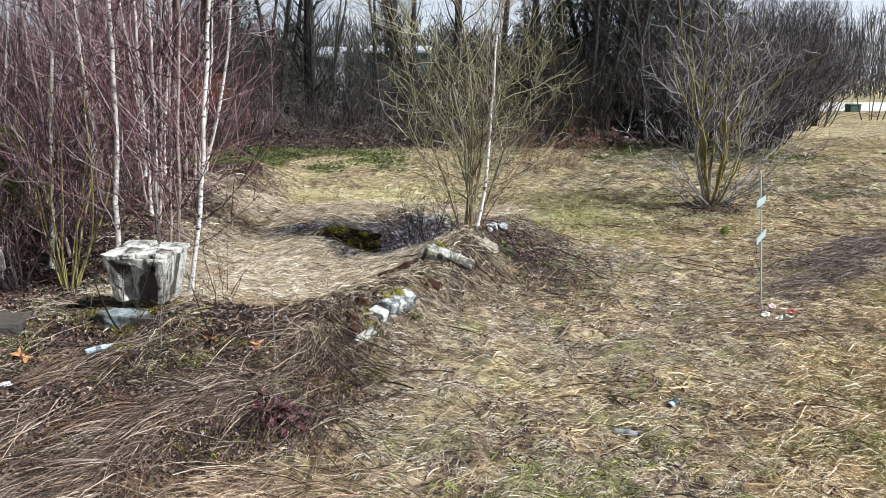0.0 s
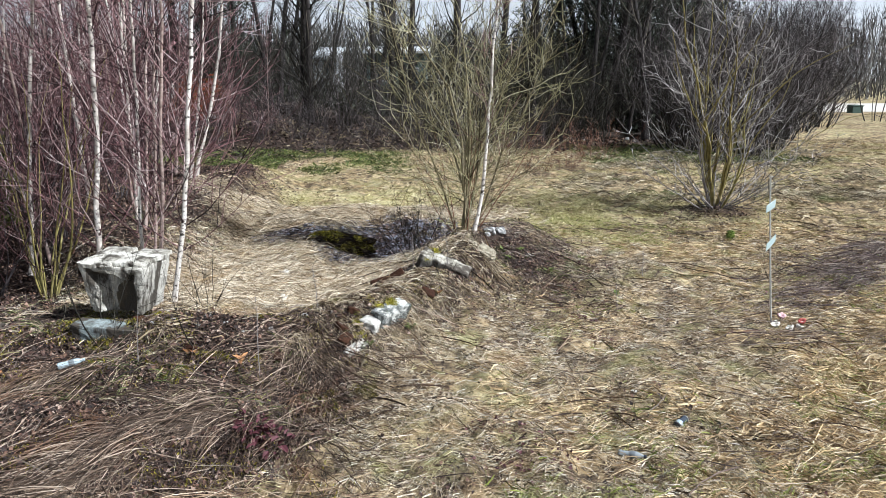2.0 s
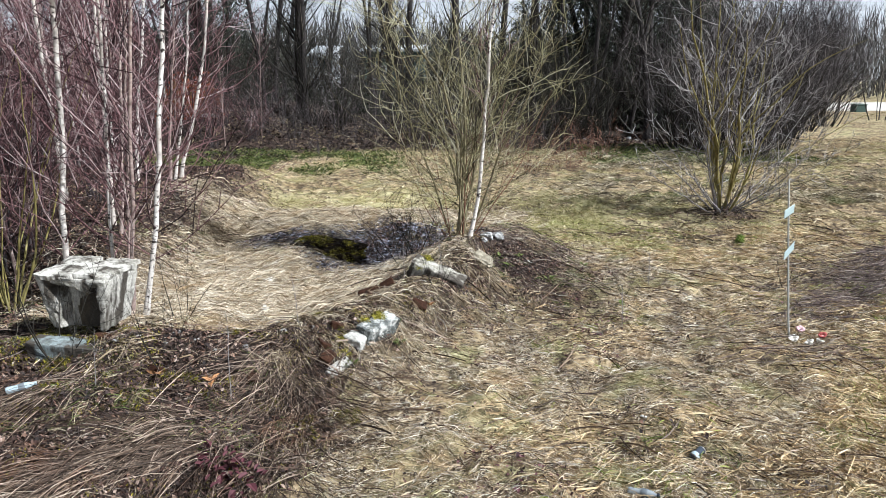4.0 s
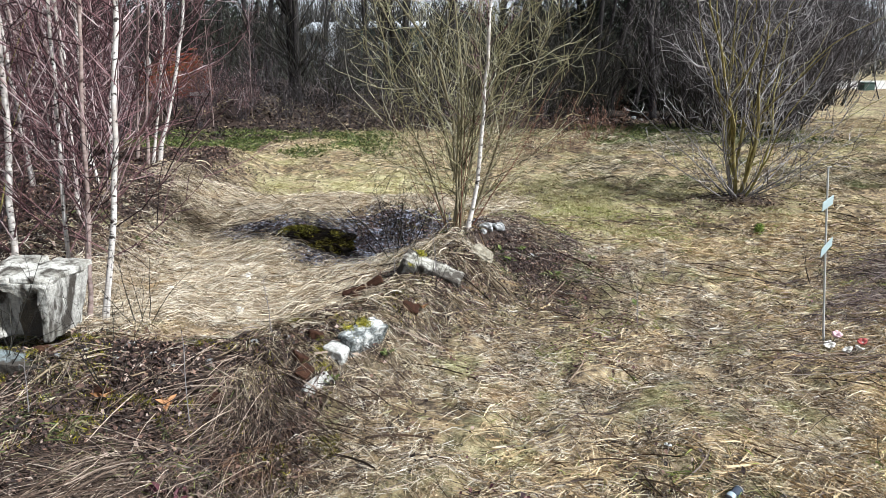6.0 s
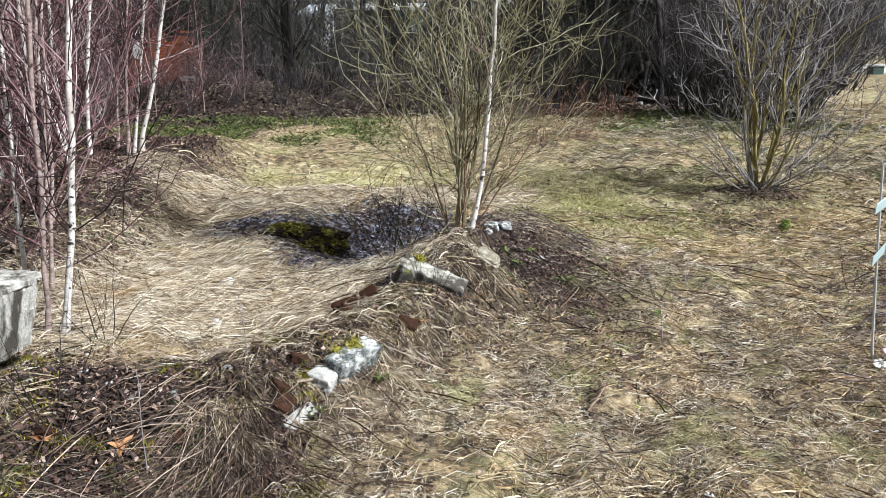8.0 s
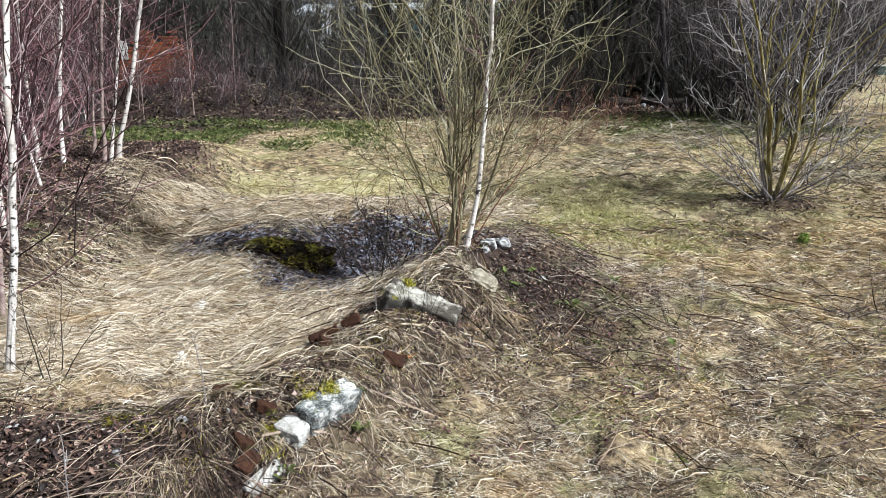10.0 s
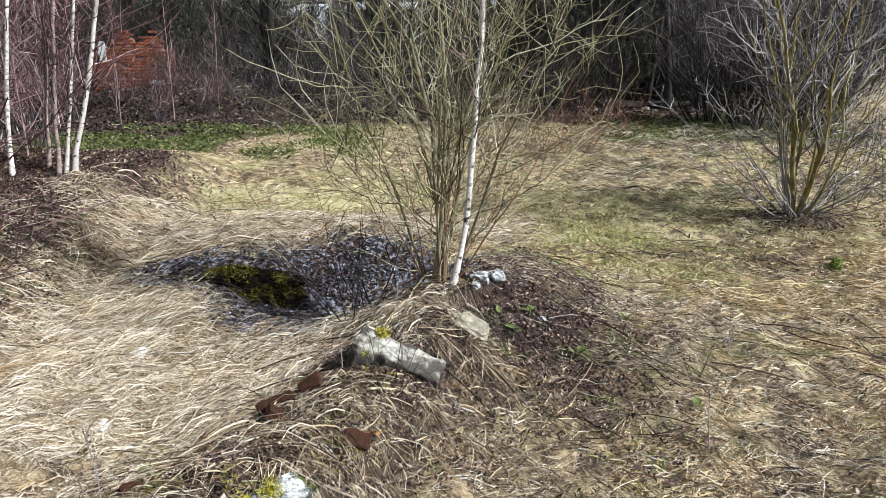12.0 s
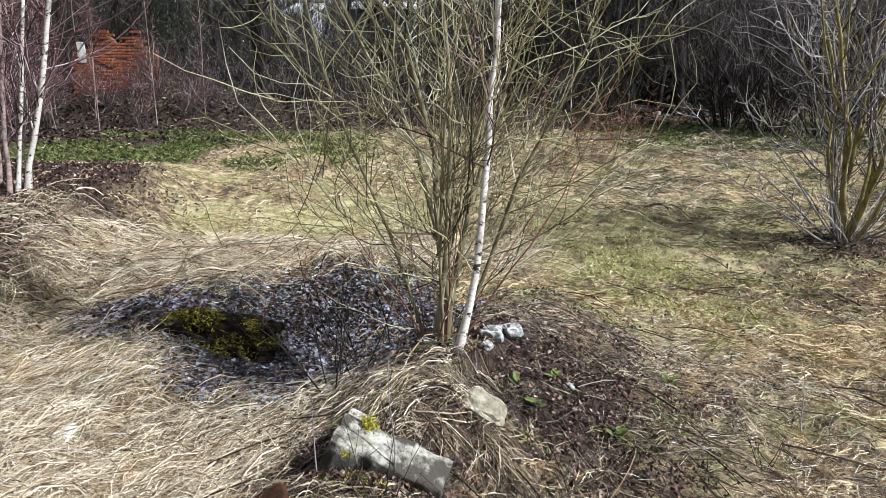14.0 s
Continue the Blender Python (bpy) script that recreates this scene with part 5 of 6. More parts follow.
def build_ruin():
    def taper_block(p):
        k = 0.76 + 0.24 * min(1, max(0, p.z / 0.45))
        x, y = p.x * k, p.y * k
        inside = max(0.0, min(1.0, (0.21 - abs(p.x - 0.02) + 0.05 * noise.noise(p * 6)) / 0.07)) * max(0.0, min(1.0, (0.41 - p.z + 0.08 * noise.noise(p * 9)) / 0.05))
        if p.y < -0.05:
            y += 0.11 * inside
        return Vector((x, y, p.z))
    blk = thing("concrete_block", pose(-2.86, 7.02, 0.4, 2, 2, -6), "weathered tapering concrete foundation block with dark stains and a hollow front", "concrete block")
    part("body", chipped_box((0.6, 0.55, 0.47), 3, 21, 0.014, 0.015, taper_block), M_CONCRETE, blk)
    # plate set in the hollow; its dark colour adds shade to the stains
    part("recess", chipped_box((0.2, 0.05, 0.4), 4, 9, 0.014, 0.008), M_STAINSHADE, blk, "plate in the hollow, coloured dark for stains and shade").matrix_basis = pose(0.06, -0.085, 0.01, 7, 0, 0)
    part("cap", chipped_box((0.31, 0.56, 0.05), 5, 11, 0.034, 0.01), M_CONCRETE, blk, "cracked flaking cap slab").matrix_basis = pose(-0.15, 0.0, 0.45, 1, -2, 3)
    part("cap", chipped_box((0.28, 0.55, 0.045), 6, 11, 0.034, 0.01), M_CONCRETE, blk, "cracked flaking cap slab").matrix_basis = pose(0.16, 0.02, 0.455, -1, 2, -2)
    b = thing("concrete_beam", pose(-2.8, 6.52, 0.19, 6, 3, -8), "bluish grey concrete beam end sticking from the rubble", "concrete beam")
    part("body", chipped_box((0.68, 0.18, 0.22), 8, 15, 0.014, 0.006), M_BEAM, b)
    b = thing("concrete_block", pose(-3.9, 6.2, hz(-3.9, 6.05) - 0.2, 0, 4, 10), "low mossy dark concrete block in the leaves", "concrete block")
    part("body", chipped_box((0.5, 0.4, 0.3), 9, 9, 0.025, 0.02), M_DARKSLAB, b)
    b = kerb = thing("concrete_kerb", pose(-0.53, 7.14, 0.16, 16, -6, 52), "white-flaked mossy concrete kerb broken in two", "concrete kerb")
    part("piece", chipped_box((0.4, 0.16, 0.18), 11, 15, 0.026, 0.01), M_KERB, b).matrix_basis = pose(0.1, 0, 0.02)
    part("piece", chipped_box((0.17, 0.17, 0.16), 12, 9, 0.028, 0.015), M_PALE, b).matrix_basis = pose(-0.19, 0.0, 0.0, 0, 10, 12)
    b = thing("concrete_fragment", pose(-0.76, 6.76, 0.01, 30, -14, 50), "pale broken concrete fragment at the foot of the slope", "concrete fragment")
    part("body", chipped_box((0.24, 0.1, 0.15), 13, 9, 0.014, 0.02), M_PALE, b)
    b = slab = thing("concrete_slab", pose(0.01, 8.71, 0.24, 12, 23, -10), "tilted pale concrete slab half sunk in dry grass", "concrete slab")
    part("body", chipped_box((0.6, 0.22, 0.24), 14, 19, 0.022, 0.012), M_SLAB, b)
    b = thing("concrete_slab", pose(-0.04, 8.93, 0.28, 8, 18, -14), "flat grey concrete slab behind the tilted one", "concrete slab")
    part("body", chipped_box((0.4, 0.2, 0.14), 15, 9, 0.014, 0.012), M_CONCRETE, b)
    s = tagged(part("boulder", lump((0.13, 0.095, 0.085), 2, 0.3, 3, 0.62, False), M_STONE, None, ""), "angular ochre grey field boulder in dry grass", "boulder")
    s.matrix_basis = pose(0.57, 9.14, hz(0.57, 9.14) + 0.0, 18, 28, -20)
    for x, y, r, sd in ((0.66, 10.0, 0.062, 4), (0.8, 10.1, 0.055, 5), (0.62, 9.8, 0.03, 6), (1.15, 9.75, 0.03, 8)):
        s = tagged(part("stone", lump((r * 1.2, r, r * 0.85), sd, 0.42, 3, 0.62, False), M_GREYSTONE, None, ""), "pale grey broken stone on the mound", "stone", "white stones")
        s.matrix_basis = pose(x, y, hz(x, y) + r * 0.3, 0, 0, 40 * sd)
    for i, (x, y, size, rx, ry, rz) in enumerate(((-0.66, 8.2, 0.15, 50, -18, 30), (-0.56, 8.24, 0.14, -25, 40, 85), (-0.44, 8.42, 0.14, 40, -32, 0), (-0.62, 8.06, 0.13, 45, 8, 110), (-0.12, 7.82, 0.14, 45, 20, 10), (-0.88, 6.82, 0.13, 10, 30, 40), (-0.84, 6.74, 0.14, 30, -10, 70), (-0.8, 7.05, 0.12, 0, 20, 15), (-1.12, 7.3, 0.1, 25, 12, 35), (-2.04, 6.2, 0.1, 15, 30, 70), (-1.35, 6.35, 0.09, 20, 10, 10), (-2.6, 6.6, 0.12, 10, 10, 50))):
        bm = chipped_box((size, 0.1, 0.062), 20 + i, 5, 0.022, 0.012)
        s = tagged(part("brick", bm, M_OLDBRICK, None, ""), "broken dark red clay brick lying on the rubble", "brick", "loose bricks")
        s.matrix_basis = pose(x, y, hz(x, y) + (0.04 if i < 4 else -0.012), rx, ry, rz)
    # moss on the kerb and slab
    rng = np.random.RandomState(4)
    for owner, spots in ((kerb, ((0.14, 0.04, 0.21, 0.045), (0.02, 0.07, 0.19, 0.03), (-0.26, 0.07, 0.13, 0.05), (-0.33, -0.02, 0.08, 0.06))), (slab, ((-0.16, 0.08, 0.25, 0.03), (-0.2, -0.08, 0.2, 0.03)))):
        c = []
        for x, y, z, r in spots:
            for _ in range(90):
                v = rng.normal(0, 0.55, 3)
                c.append((x + v[0] * r, y + v[1] * r, z + abs(v[2]) * r * 0.3))
        tagged(part_mesh("moss", foliage("moss", c, 0.011, M_BRIGHTMOSS, rng, 6), owner, "bright yellow-green moss"), kind="stuff")
    # moss cushion in the hollow
    top = thing("moss_cushion", pose(-1.66, 10.95, hz(-1.6, 10.95) - 0.06) @ Matrix.Diagonal((1.4, 1.0, 0.95, 1.0)), "dark rotten stump remains overgrown with moss in the hollow", "stump")
    lumps = ((-0.3, -0.02, -0.1, 0.17), (0.02, 0.05, 0.05, 0.23), (0.3, 0.0, 0.02, 0.18), (-0.12, -0.1, -0.03, 0.19), (0.2, -0.12, -0.04, 0.19))
    for i, (x, y, z, r) in enumerate(lumps):
        part("lump", lump((r, r * 0.75, r * 0.85), 7 + i, 0.42, 4, None, False), M_HUMUS, top).matrix_basis = pose(x, y, z)
    c = []
    while len(c) < 2600:
        v = rng.normal(0, 1, 3)
        v /= np.linalg.norm(v)
        x, y, z, r = lumps[rng.randint(0, 5)]
        p = np.array([x + v[0] * r * 1.04, y + v[1] * r * 0.8, z + v[2] * r * 0.9])
        if v[2] > -0.5 and vnoise(p[0], p[2] * 2, 0.13, 3) > 0.26:
            c.append(p)
    tagged(part_mesh("moss", foliage("moss", c, 0.015, M_MOSS, rng, 8), top), kind="stuff")

build_ruin()

# ---- stake with plates and flowers ----
M_PAINT = plain("grey_paint", (0.5, 0.5, 0.48), 0.6)
M_TIN = plain("pale_tin", (0.42, 0.52, 0.53), 0.45, 0.1)
M_PINK = plain("pink_petals", (0.7, 0.46, 0.5), 0.7)
M_WHITE = plain("white_petals", (0.76, 0.72, 0.66), 0.7)
M_RED = plain("red_petals", (0.42, 0.09, 0.08), 0.7)
M_EYE = plain("dark_centre", (0.05, 0.03, 0.035), 0.8)
M_STEM = plain("wire_stem", (0.08, 0.14, 0.05), 0.6)


def build_stake():
    x, y = 3.53, 7.9
    rng = np.random.RandomState(2)
    top = thing("memorial_stake", pose(x, y, hz(x, y)), "thin pale wooden stake with two tilted tin plates", "stake")
    post = Tubes(5)
    pts = np.array([(0.0, 0, -0.08), (-0.03, 0.005, 0.14), (-0.07, 0, 0.5), (-0.11, 0, 0.9), (-0.145, 0, 1.27), (-0.17, 0, 1.55)])
    post.add(pts, np.array([0.011, 0.01, 0.01, 0.009, 0.009, 0.009]))
    post.add(pts[-2:] + np.array([[0, 0, 0.279], [0, 0, 0.004]]), np.array([0.009, 0.001]))
    part_mesh("post", post.mesh("post", M_PAINT), top)
    for z, px, r in ((1.25, -0.145, 24), (0.87, -0.108, 38)):
        bm = bmesh.new()
        bmesh.ops.create_cube(bm, size=1)
        for v in bm.verts:
            v.co = Vector((v.co.x * 0.125, v.co.y * 0.006 + 0.12 * (v.co.x * 0.125) ** 2 * 4, v.co.z * 0.08 + v.co.x * 0.125 * math.tan(radians(r))))
        bmesh.ops.bevel(bm, geom=bm.edges[:], offset=0.002, segments=1, affect="EDGES")
        part("plate", bm, M_TIN, top, "tilted pale tin plate").matrix_basis = pose(px, -0.022, z, 0, 0, 26)
    for fx, fy, fz, r, petal in ((-0.02, -0.12, 0.05, 0.052, M_WHITE), (0.07, -0.04, 0.09, 0.048, M_PINK), (0.1, -0.2, 0.03, 0.05, M_WHITE), (0.17, -0.22, 0.03, 0.04, M_WHITE), (0.24, -0.15, 0.05, 0.045, M_RED)):
        px, py = x + fx, y + fy
        f = thing("artificial_flower", pose(px, py, hz(px, py) + fz, rng.uniform(-30, 30), rng.uniform(-30, 30), rng.uniform(0, 90)), "faded fabric flower lying at the foot of the stake", "flower", "flowers at the stake")
        for k in range(6):
            bm = lump((r * 0.6, r * 0.5, r * 0.2), k + fx * 50, 0.3, 2)
            part("petal", bm, petal, f).matrix_basis = pose(0, 0, 0, 0, 0, 60 * k) @ pose(r * 0.42, 0, 0.012, 0, -42, 0)
        part("centre", lump((r * 0.3, r * 0.3, r * 0.24), 3, 0.1, 2), M_EYE if petal is M_PINK else M_WHITE, f).matrix_basis = pose(0, 0, r * 0.12)
        t = Tubes(5)
        t.add(branch(rng, (0, 0, 0), (0.3, 0.2, -1), 0.1, 3, 0.1), taper(0.004, 0.003, 4))
        part_mesh("stem", t.mesh("stem", M_STEM), f)


build_stake()

# ---- litter thrown away ----


def lathe(profile, sides=16, dent=0.0, seed=0):
    """A turned body along z from (radius, z) pairs, with dents."""
    bm = bmesh.new()
    rings = []
    for r, z in profile:
        ring = []
        for k in range(sides):
            a = 2 * math.pi * k / sides
            q = r * (1 - dent * max(0, noise.noise(Vector((math.cos(a) * 1.5 + seed, math.sin(a) * 1.5, z * 14)))))
            ring.append(bm.verts.new((q * math.cos(a), q * math.sin(a), z)))
        rings.append(ring)
    for a, b in zip(rings, rings[1:]):
        for k in range(sides):
            bm.faces.new((a[k], a[(k + 1) % sides], b[(k + 1) % sides], b[k])).smooth = True
    bm.faces.new(rings[0][::-1])
    bm.faces.new(rings[-1])
    return bm


def build_trash():
    clear = Nodes("clear_plastic", 0.15, 0.5)
    clear.bsdf.inputs["Transmission Weight"].default_value = 0.55
    clear = clear.done(clear.mix(clear.noise(30), (0.7, 0.76, 0.8), (0.4, 0.46, 0.52)))
    blue = plain("bluish_plastic", (0.42, 0.5, 0.55), 0.2)
    dark = plain("dark_lacquer", (0.05, 0.06, 0.08), 0.25)
    tin = plain("bare_tin", (0.6, 0.62, 0.64), 0.3, 0.8)
    white = plain("white_plastic", (0.75, 0.75, 0.74), 0.5)
    lab = plain("faded_label", (0.16, 0.18, 0.2), 0.5)
    body = [(0.018, 0), (0.031, 0.006), (0.033, 0.02), (0.032, 0.05), (0.029, 0.08), (0.033, 0.1), (0.033, 0.15), (0.026, 0.185), (0.013, 0.205), (0.013, 0.222)]
    for x, y, z, rx, rz, mat, cap, label in ((1.37, 5.13, 0.025, 84, 60, clear, dark, "crushed clear plastic bottle lying in the dry grass"), (-2.85, 5.86, 0.07, 80, 112, blue, blue, "bluish plastic bottle lying among dead stalks")):
        b = thing("plastic_bottle", pose(x, y, hz(x, y) + z, rx, 0, rz) @ pose(0, 0, -0.1) @ Matrix.Scale(0.85, 4), label, "bottle")
        part("body", lathe(body, 16, 0.3, x), mat, b)
        part("cap", lathe([(0.012, 0.215), (0.0155, 0.217), (0.0155, 0.232), (0.014, 0.235)], 12), cap, b, "screw cap")
        part("wrapper", lathe([(0.0338, 0.1), (0.0345, 0.102), (0.0345, 0.146), (0.0338, 0.148)], 16, 0.3, x), lab, b, "faded wrapper")
    b = thing("drink_can", pose(1.83, 5.53, hz(1.83, 5.53) + 0.02, 78, 0, 130) @ pose(0, 0, -0.06), "crushed dark drink can with a blue band in the grass", "can")
    part("body", lathe([(0.024, 0), (0.03, 0.006), (0.031, 0.05), (0.027, 0.07), (0.031, 0.1), (0.026, 0.115)], 16, 0.35, 4), dark, b)
    part("band", lathe([(0.0315, 0.012), (0.0325, 0.014), (0.0325, 0.045), (0.0315, 0.047)], 16, 0.35, 4), blue, b, "blue band")
    part("rim", lathe([(0.026, 0.114), (0.027, 0.117), (0.025, 0.12)], 16), tin, b)
    for x, y, r in ((-3.4, 5.36, 0.06), (-1.72, 8.3, 0.05), (-1.93, 9.45, 0.06), (1.62, 6.1, 0.022)):
        b = tagged(part("paper_scrap", lump((r * 1.3, r, r * 0.3), x, 0.5, 3, 0.8, False), white, None), "crumpled whitish scrap lying in the grass", "paper scrap", "paper scraps")
        b.matrix_basis = pose(x, y, hz(x, y) + r * 0.5, 10, 15, x * 50)


def leaf_mesh(name, size, material, fold=0.25):
    bm = bmesh.new()
    rib = [bm.verts.new((u * size, 0, 0.02 * size * math.sin(3 * u))) for u in (-1, -0.4, 0.2, 1)]
    for sgn in (1, -1):
        e = [bm.verts.new((u * size, sgn * w * size, fold * size * w)) for u, w in ((-0.8, 0.25), (-0.25, 0.62), (0.45, 0.45))]
        order = [(rib[0], e[0], e[1], rib[1]), (rib[1], e[1], e[2], rib[2]), (rib[2], e[2], rib[3])]
        for f in order:
            bm.faces.new(f if sgn < 0 else f[::-1])
    me = bpy.data.meshes.new(name)
    bm.to_mesh(me)
    bm.free()
    me.materials.append(material)
    return me


def build_small_plants():
    rng = np.random.RandomState(6)
    me = leaf_mesh("leaf", 0.026, M_REDLEAF, 0.7)
    for cx, cy, count in ((-1.28, 5.25, 60), (-1.12, 5.1, 30)):
        top = thing("red_leaved_plant", pose(cx, cy, hz(cx, cy)), "low plant with dark purplish red leaves among dead stalks", "plant", "red-leaved plants")
        for _ in range(count):
            a, r = rng.uniform(0, 6.28), 0.17 * math.sqrt(rng.rand())
            ob = part_mesh("leaf", me, top)
            lx, ly = r * math.cos(a), r * math.sin(a)
            ob.matrix_basis = pose(lx, ly, hz(cx + lx, cy + ly) - hz(cx, cy) + rng.uniform(0.03, 0.11), rng.uniform(-35, 35), rng.uniform(-35, 35), math.degrees(a)) @ Matrix.Scale(rng.uniform(0.6, 1.4), 4)
    bm = bmesh.new()
    hub = bm.verts.new((0, 0, 0.012))
    rim = []
    for k in range(20):
        a = 2 * math.pi * k / 20
        lobe = (0.42, 0.62, 1.0, 0.62)[k % 4] * (1.15 if k in (2, 18, 6, 14) else 0.95) * (0.45 if k in (9, 10, 11) else 1.0)
        rim.append(bm.verts.new((0.075 * lobe * math.cos(a), 0.075 * lobe * math.sin(a), 0.02 * math.sin(3 * a) + 0.014 * lobe)))
    for k in range(20):
        bm.faces.new((hub, rim[k], rim[(k + 1) % 20]))
    orange = bpy.data.meshes.new("leaf")
    bm.to_mesh(orange)
    bm.free()
    orange.materials.append(plain("orange_leaf", (0.46, 0.23, 0.1), 0.75, 0, 0.5, 40))
    for x, y in ((-3.38, 5.72), (-3.46, 5.78), (-2.0, 6.14), (-1.62, 6.2), (-0.02, 7.9)):
        ob = tagged(new("fallen_leaf", orange), "curled orange fallen leaf on the rubble", "leaf", "orange leaves")
        ob.matrix_basis = pose(x, y, hz(x, y) + 0.04, rng.uniform(-30, 30), rng.uniform(-30, 30), rng.uniform(0, 360))

    def needles(name, x, y, tall, wide, material, label, category):
        top = thing(name, pose(x, y, hz(x, y)), label, category)
        t = Tubes(5)
        pts = branch(rng, (0, 0, -0.03), (0, 0, 1), tall, 5, 0.05)
        t.add(pts, taper(0.012 * tall + 0.003, 0.003, len(pts)))
        part_mesh("trunk", t.mesh("trunk", M_DARKBARK), top)
        c = []
        for _ in range(int(180 * max(1, tall))):
            u = rng.uniform(0.05, 1)
            p, _d = at(pts, u)
            a = rng.uniform(0, 6.28)
            c.append(p + np.array([math.cos(a), math.sin(a), 0.3]) * wide * (1.05 - u) * rng.uniform(0.2, 1))
        part_mesh("crown", foliage("crown", c, 0.018 if tall < 0.6 else 0.07, material, rng, 8), top)

    needles("pine_seedling", 4.5, 11.7, 0.15, 0.05, M_SEEDLING, "tiny bright green pine seedling in the meadow", "pine seedling")
    needles("juniper_bush", -5.7, 9.6, 1.3, 0.6, M_JUNIPER, "green juniper bush at the edge of the birches", "juniper")
    # small green herbs
    me = leaf_mesh("leaf", 0.03, M_GREEN)
    for x, y in ((1.05, 9.75), (0.8, 9.6), (1.9, 10.1), (2.05, 8.7), (-0.3, 7.35), (0.35, 9.85), (-0.62, 6.72), (1.35, 9.3), (-0.25, 7.15), (0.9, 9.45)):
        top = thing("green_herb", pose(x, y, hz(x, y)), "small fresh green herb sprouting", "herb", "green herbs")
        for k in range(9):
            a = rng.uniform(0, 6.28)
            part_mesh("leaf", me, top).matrix_basis = pose(0.04 * math.cos(a), 0.04 * math.sin(a), rng.uniform(0.02, 0.07), rng.uniform(-20, 20), rng.uniform(-50, -10), math.degrees(a)) @ Matrix.Scale(rng.uniform(0.6, 1.3), 4)


def build_stalks():
    """Single dry stalks that still stand, and pale chips of mortar on the rubble."""
    rng = np.random.RandomState(33)
    for x, y, tall, lean in ((-1.45, 6.1, 0.72, (0.05, 0.02)), (-1.1, 7.0, 0.5, (-0.1, 0.0)), (-2.35, 5.9, 0.5, (0.12, 0.0)), (0.1, 8.55, 0.62, (0.03, 0.0)), (-0.28, 8.62, 0.45, (-0.12, 0.0)), (1.95, 8.2, 0.4, (0.1, 0.05)), (2.6, 9.6, 0.45, (-0.05, 0.0))):
        t = Tubes(4)
        pts = branch(rng, (0, 0, -0.02), (lean[0], lean[1], 1), tall, 6, 0.05)
        t.add(pts, taper(0.005, 0.002, len(pts)))
        for u in (0.55, 0.7, 0.82, 0.92):
            p, al = at(pts, u)
            bp = branch(rng, p, side_way(rng, al, 0.6), 0.08, 2, 0.1)
            t.add(bp, taper(0.002, 0.001, len(bp)))
        ob = tagged(new("dry_stalk", t.mesh("dry_stalk", M_GREYTWIG)), "single dry weed stalk still standing", "stalk", "standing stalks")
        ob.matrix_basis = standing(x, y)
    for _ in range(26):
        x = rng.uniform(-2.5, -0.6)
        y = 6.75 + 0.25 * (x + 2) + rng.normal(0, 0.16)
        r = rng.uniform(0.012, 0.03)
        s = tagged(part("stone", lump((r * 1.4, r, r * 0.7), rng.uniform(0, 9), 0.25, 2, 0.75), M_GREYSTONE, None), "small pale mortar chip on the rubble", "stone", "mortar chips")
        s.matrix_basis = pose(x, y, hz(x, y) + r * 0.5, rng.uniform(-20, 20), 0, rng.uniform(0, 180))


build_trash()
build_small_plants()
build_stalks()

# ---- far things ----
M_LOG = bark("rotten_log", [(0.25, (0.015, 0.012, 0.01)), (0.5, (0.05, 0.04, 0.033)), (0.8, (0.13, 0.11, 0.09))], stretch=(0.2, 1, 1))
M_WALL = plain("greenish_boards", (0.1, 0.16, 0.16), 0.7, 0, 0.4, 3)
M_WHITEWALL = plain("whitewash", (0.45, 0.47, 0.5), 0.7, 0, 0.2, 2)
M_ROOF = plain("pale_roof_sheet", (0.5, 0.53, 0.56), 0.5, 0, 0.2, 2)
M_GLASS = plain("dark_pane", (0.03, 0.04, 0.05), 0.1)
M_POLE = plain("pole_wood", (0.42, 0.42, 0.42), 0.8)
M_BIN = plain("green_bin_paint", (0.04, 0.075, 0.06), 0.7, 0.0, 0.6, 5)
M_GRAVEL = stone("pale_gravel", [(0.3, (0.38, 0.36, 0.33)), (0.5, (0.5, 0.48, 0.45)), (0.75, (0.6, 0.58, 0.55))], 3)


def box(size, bevel=0.01):
    bm = bmesh.new()
    bmesh.ops.create_cube(bm, size=1)
    for v in bm.verts:
        v.co = Vector((v.co.x * size[0], v.co.y * size[1], (v.co.z + 0.5) * size[2]))
    bmesh.ops.bevel(bm, geom=bm.edges[:], offset=bevel, segments=1, affect="EDGES")
    return bm


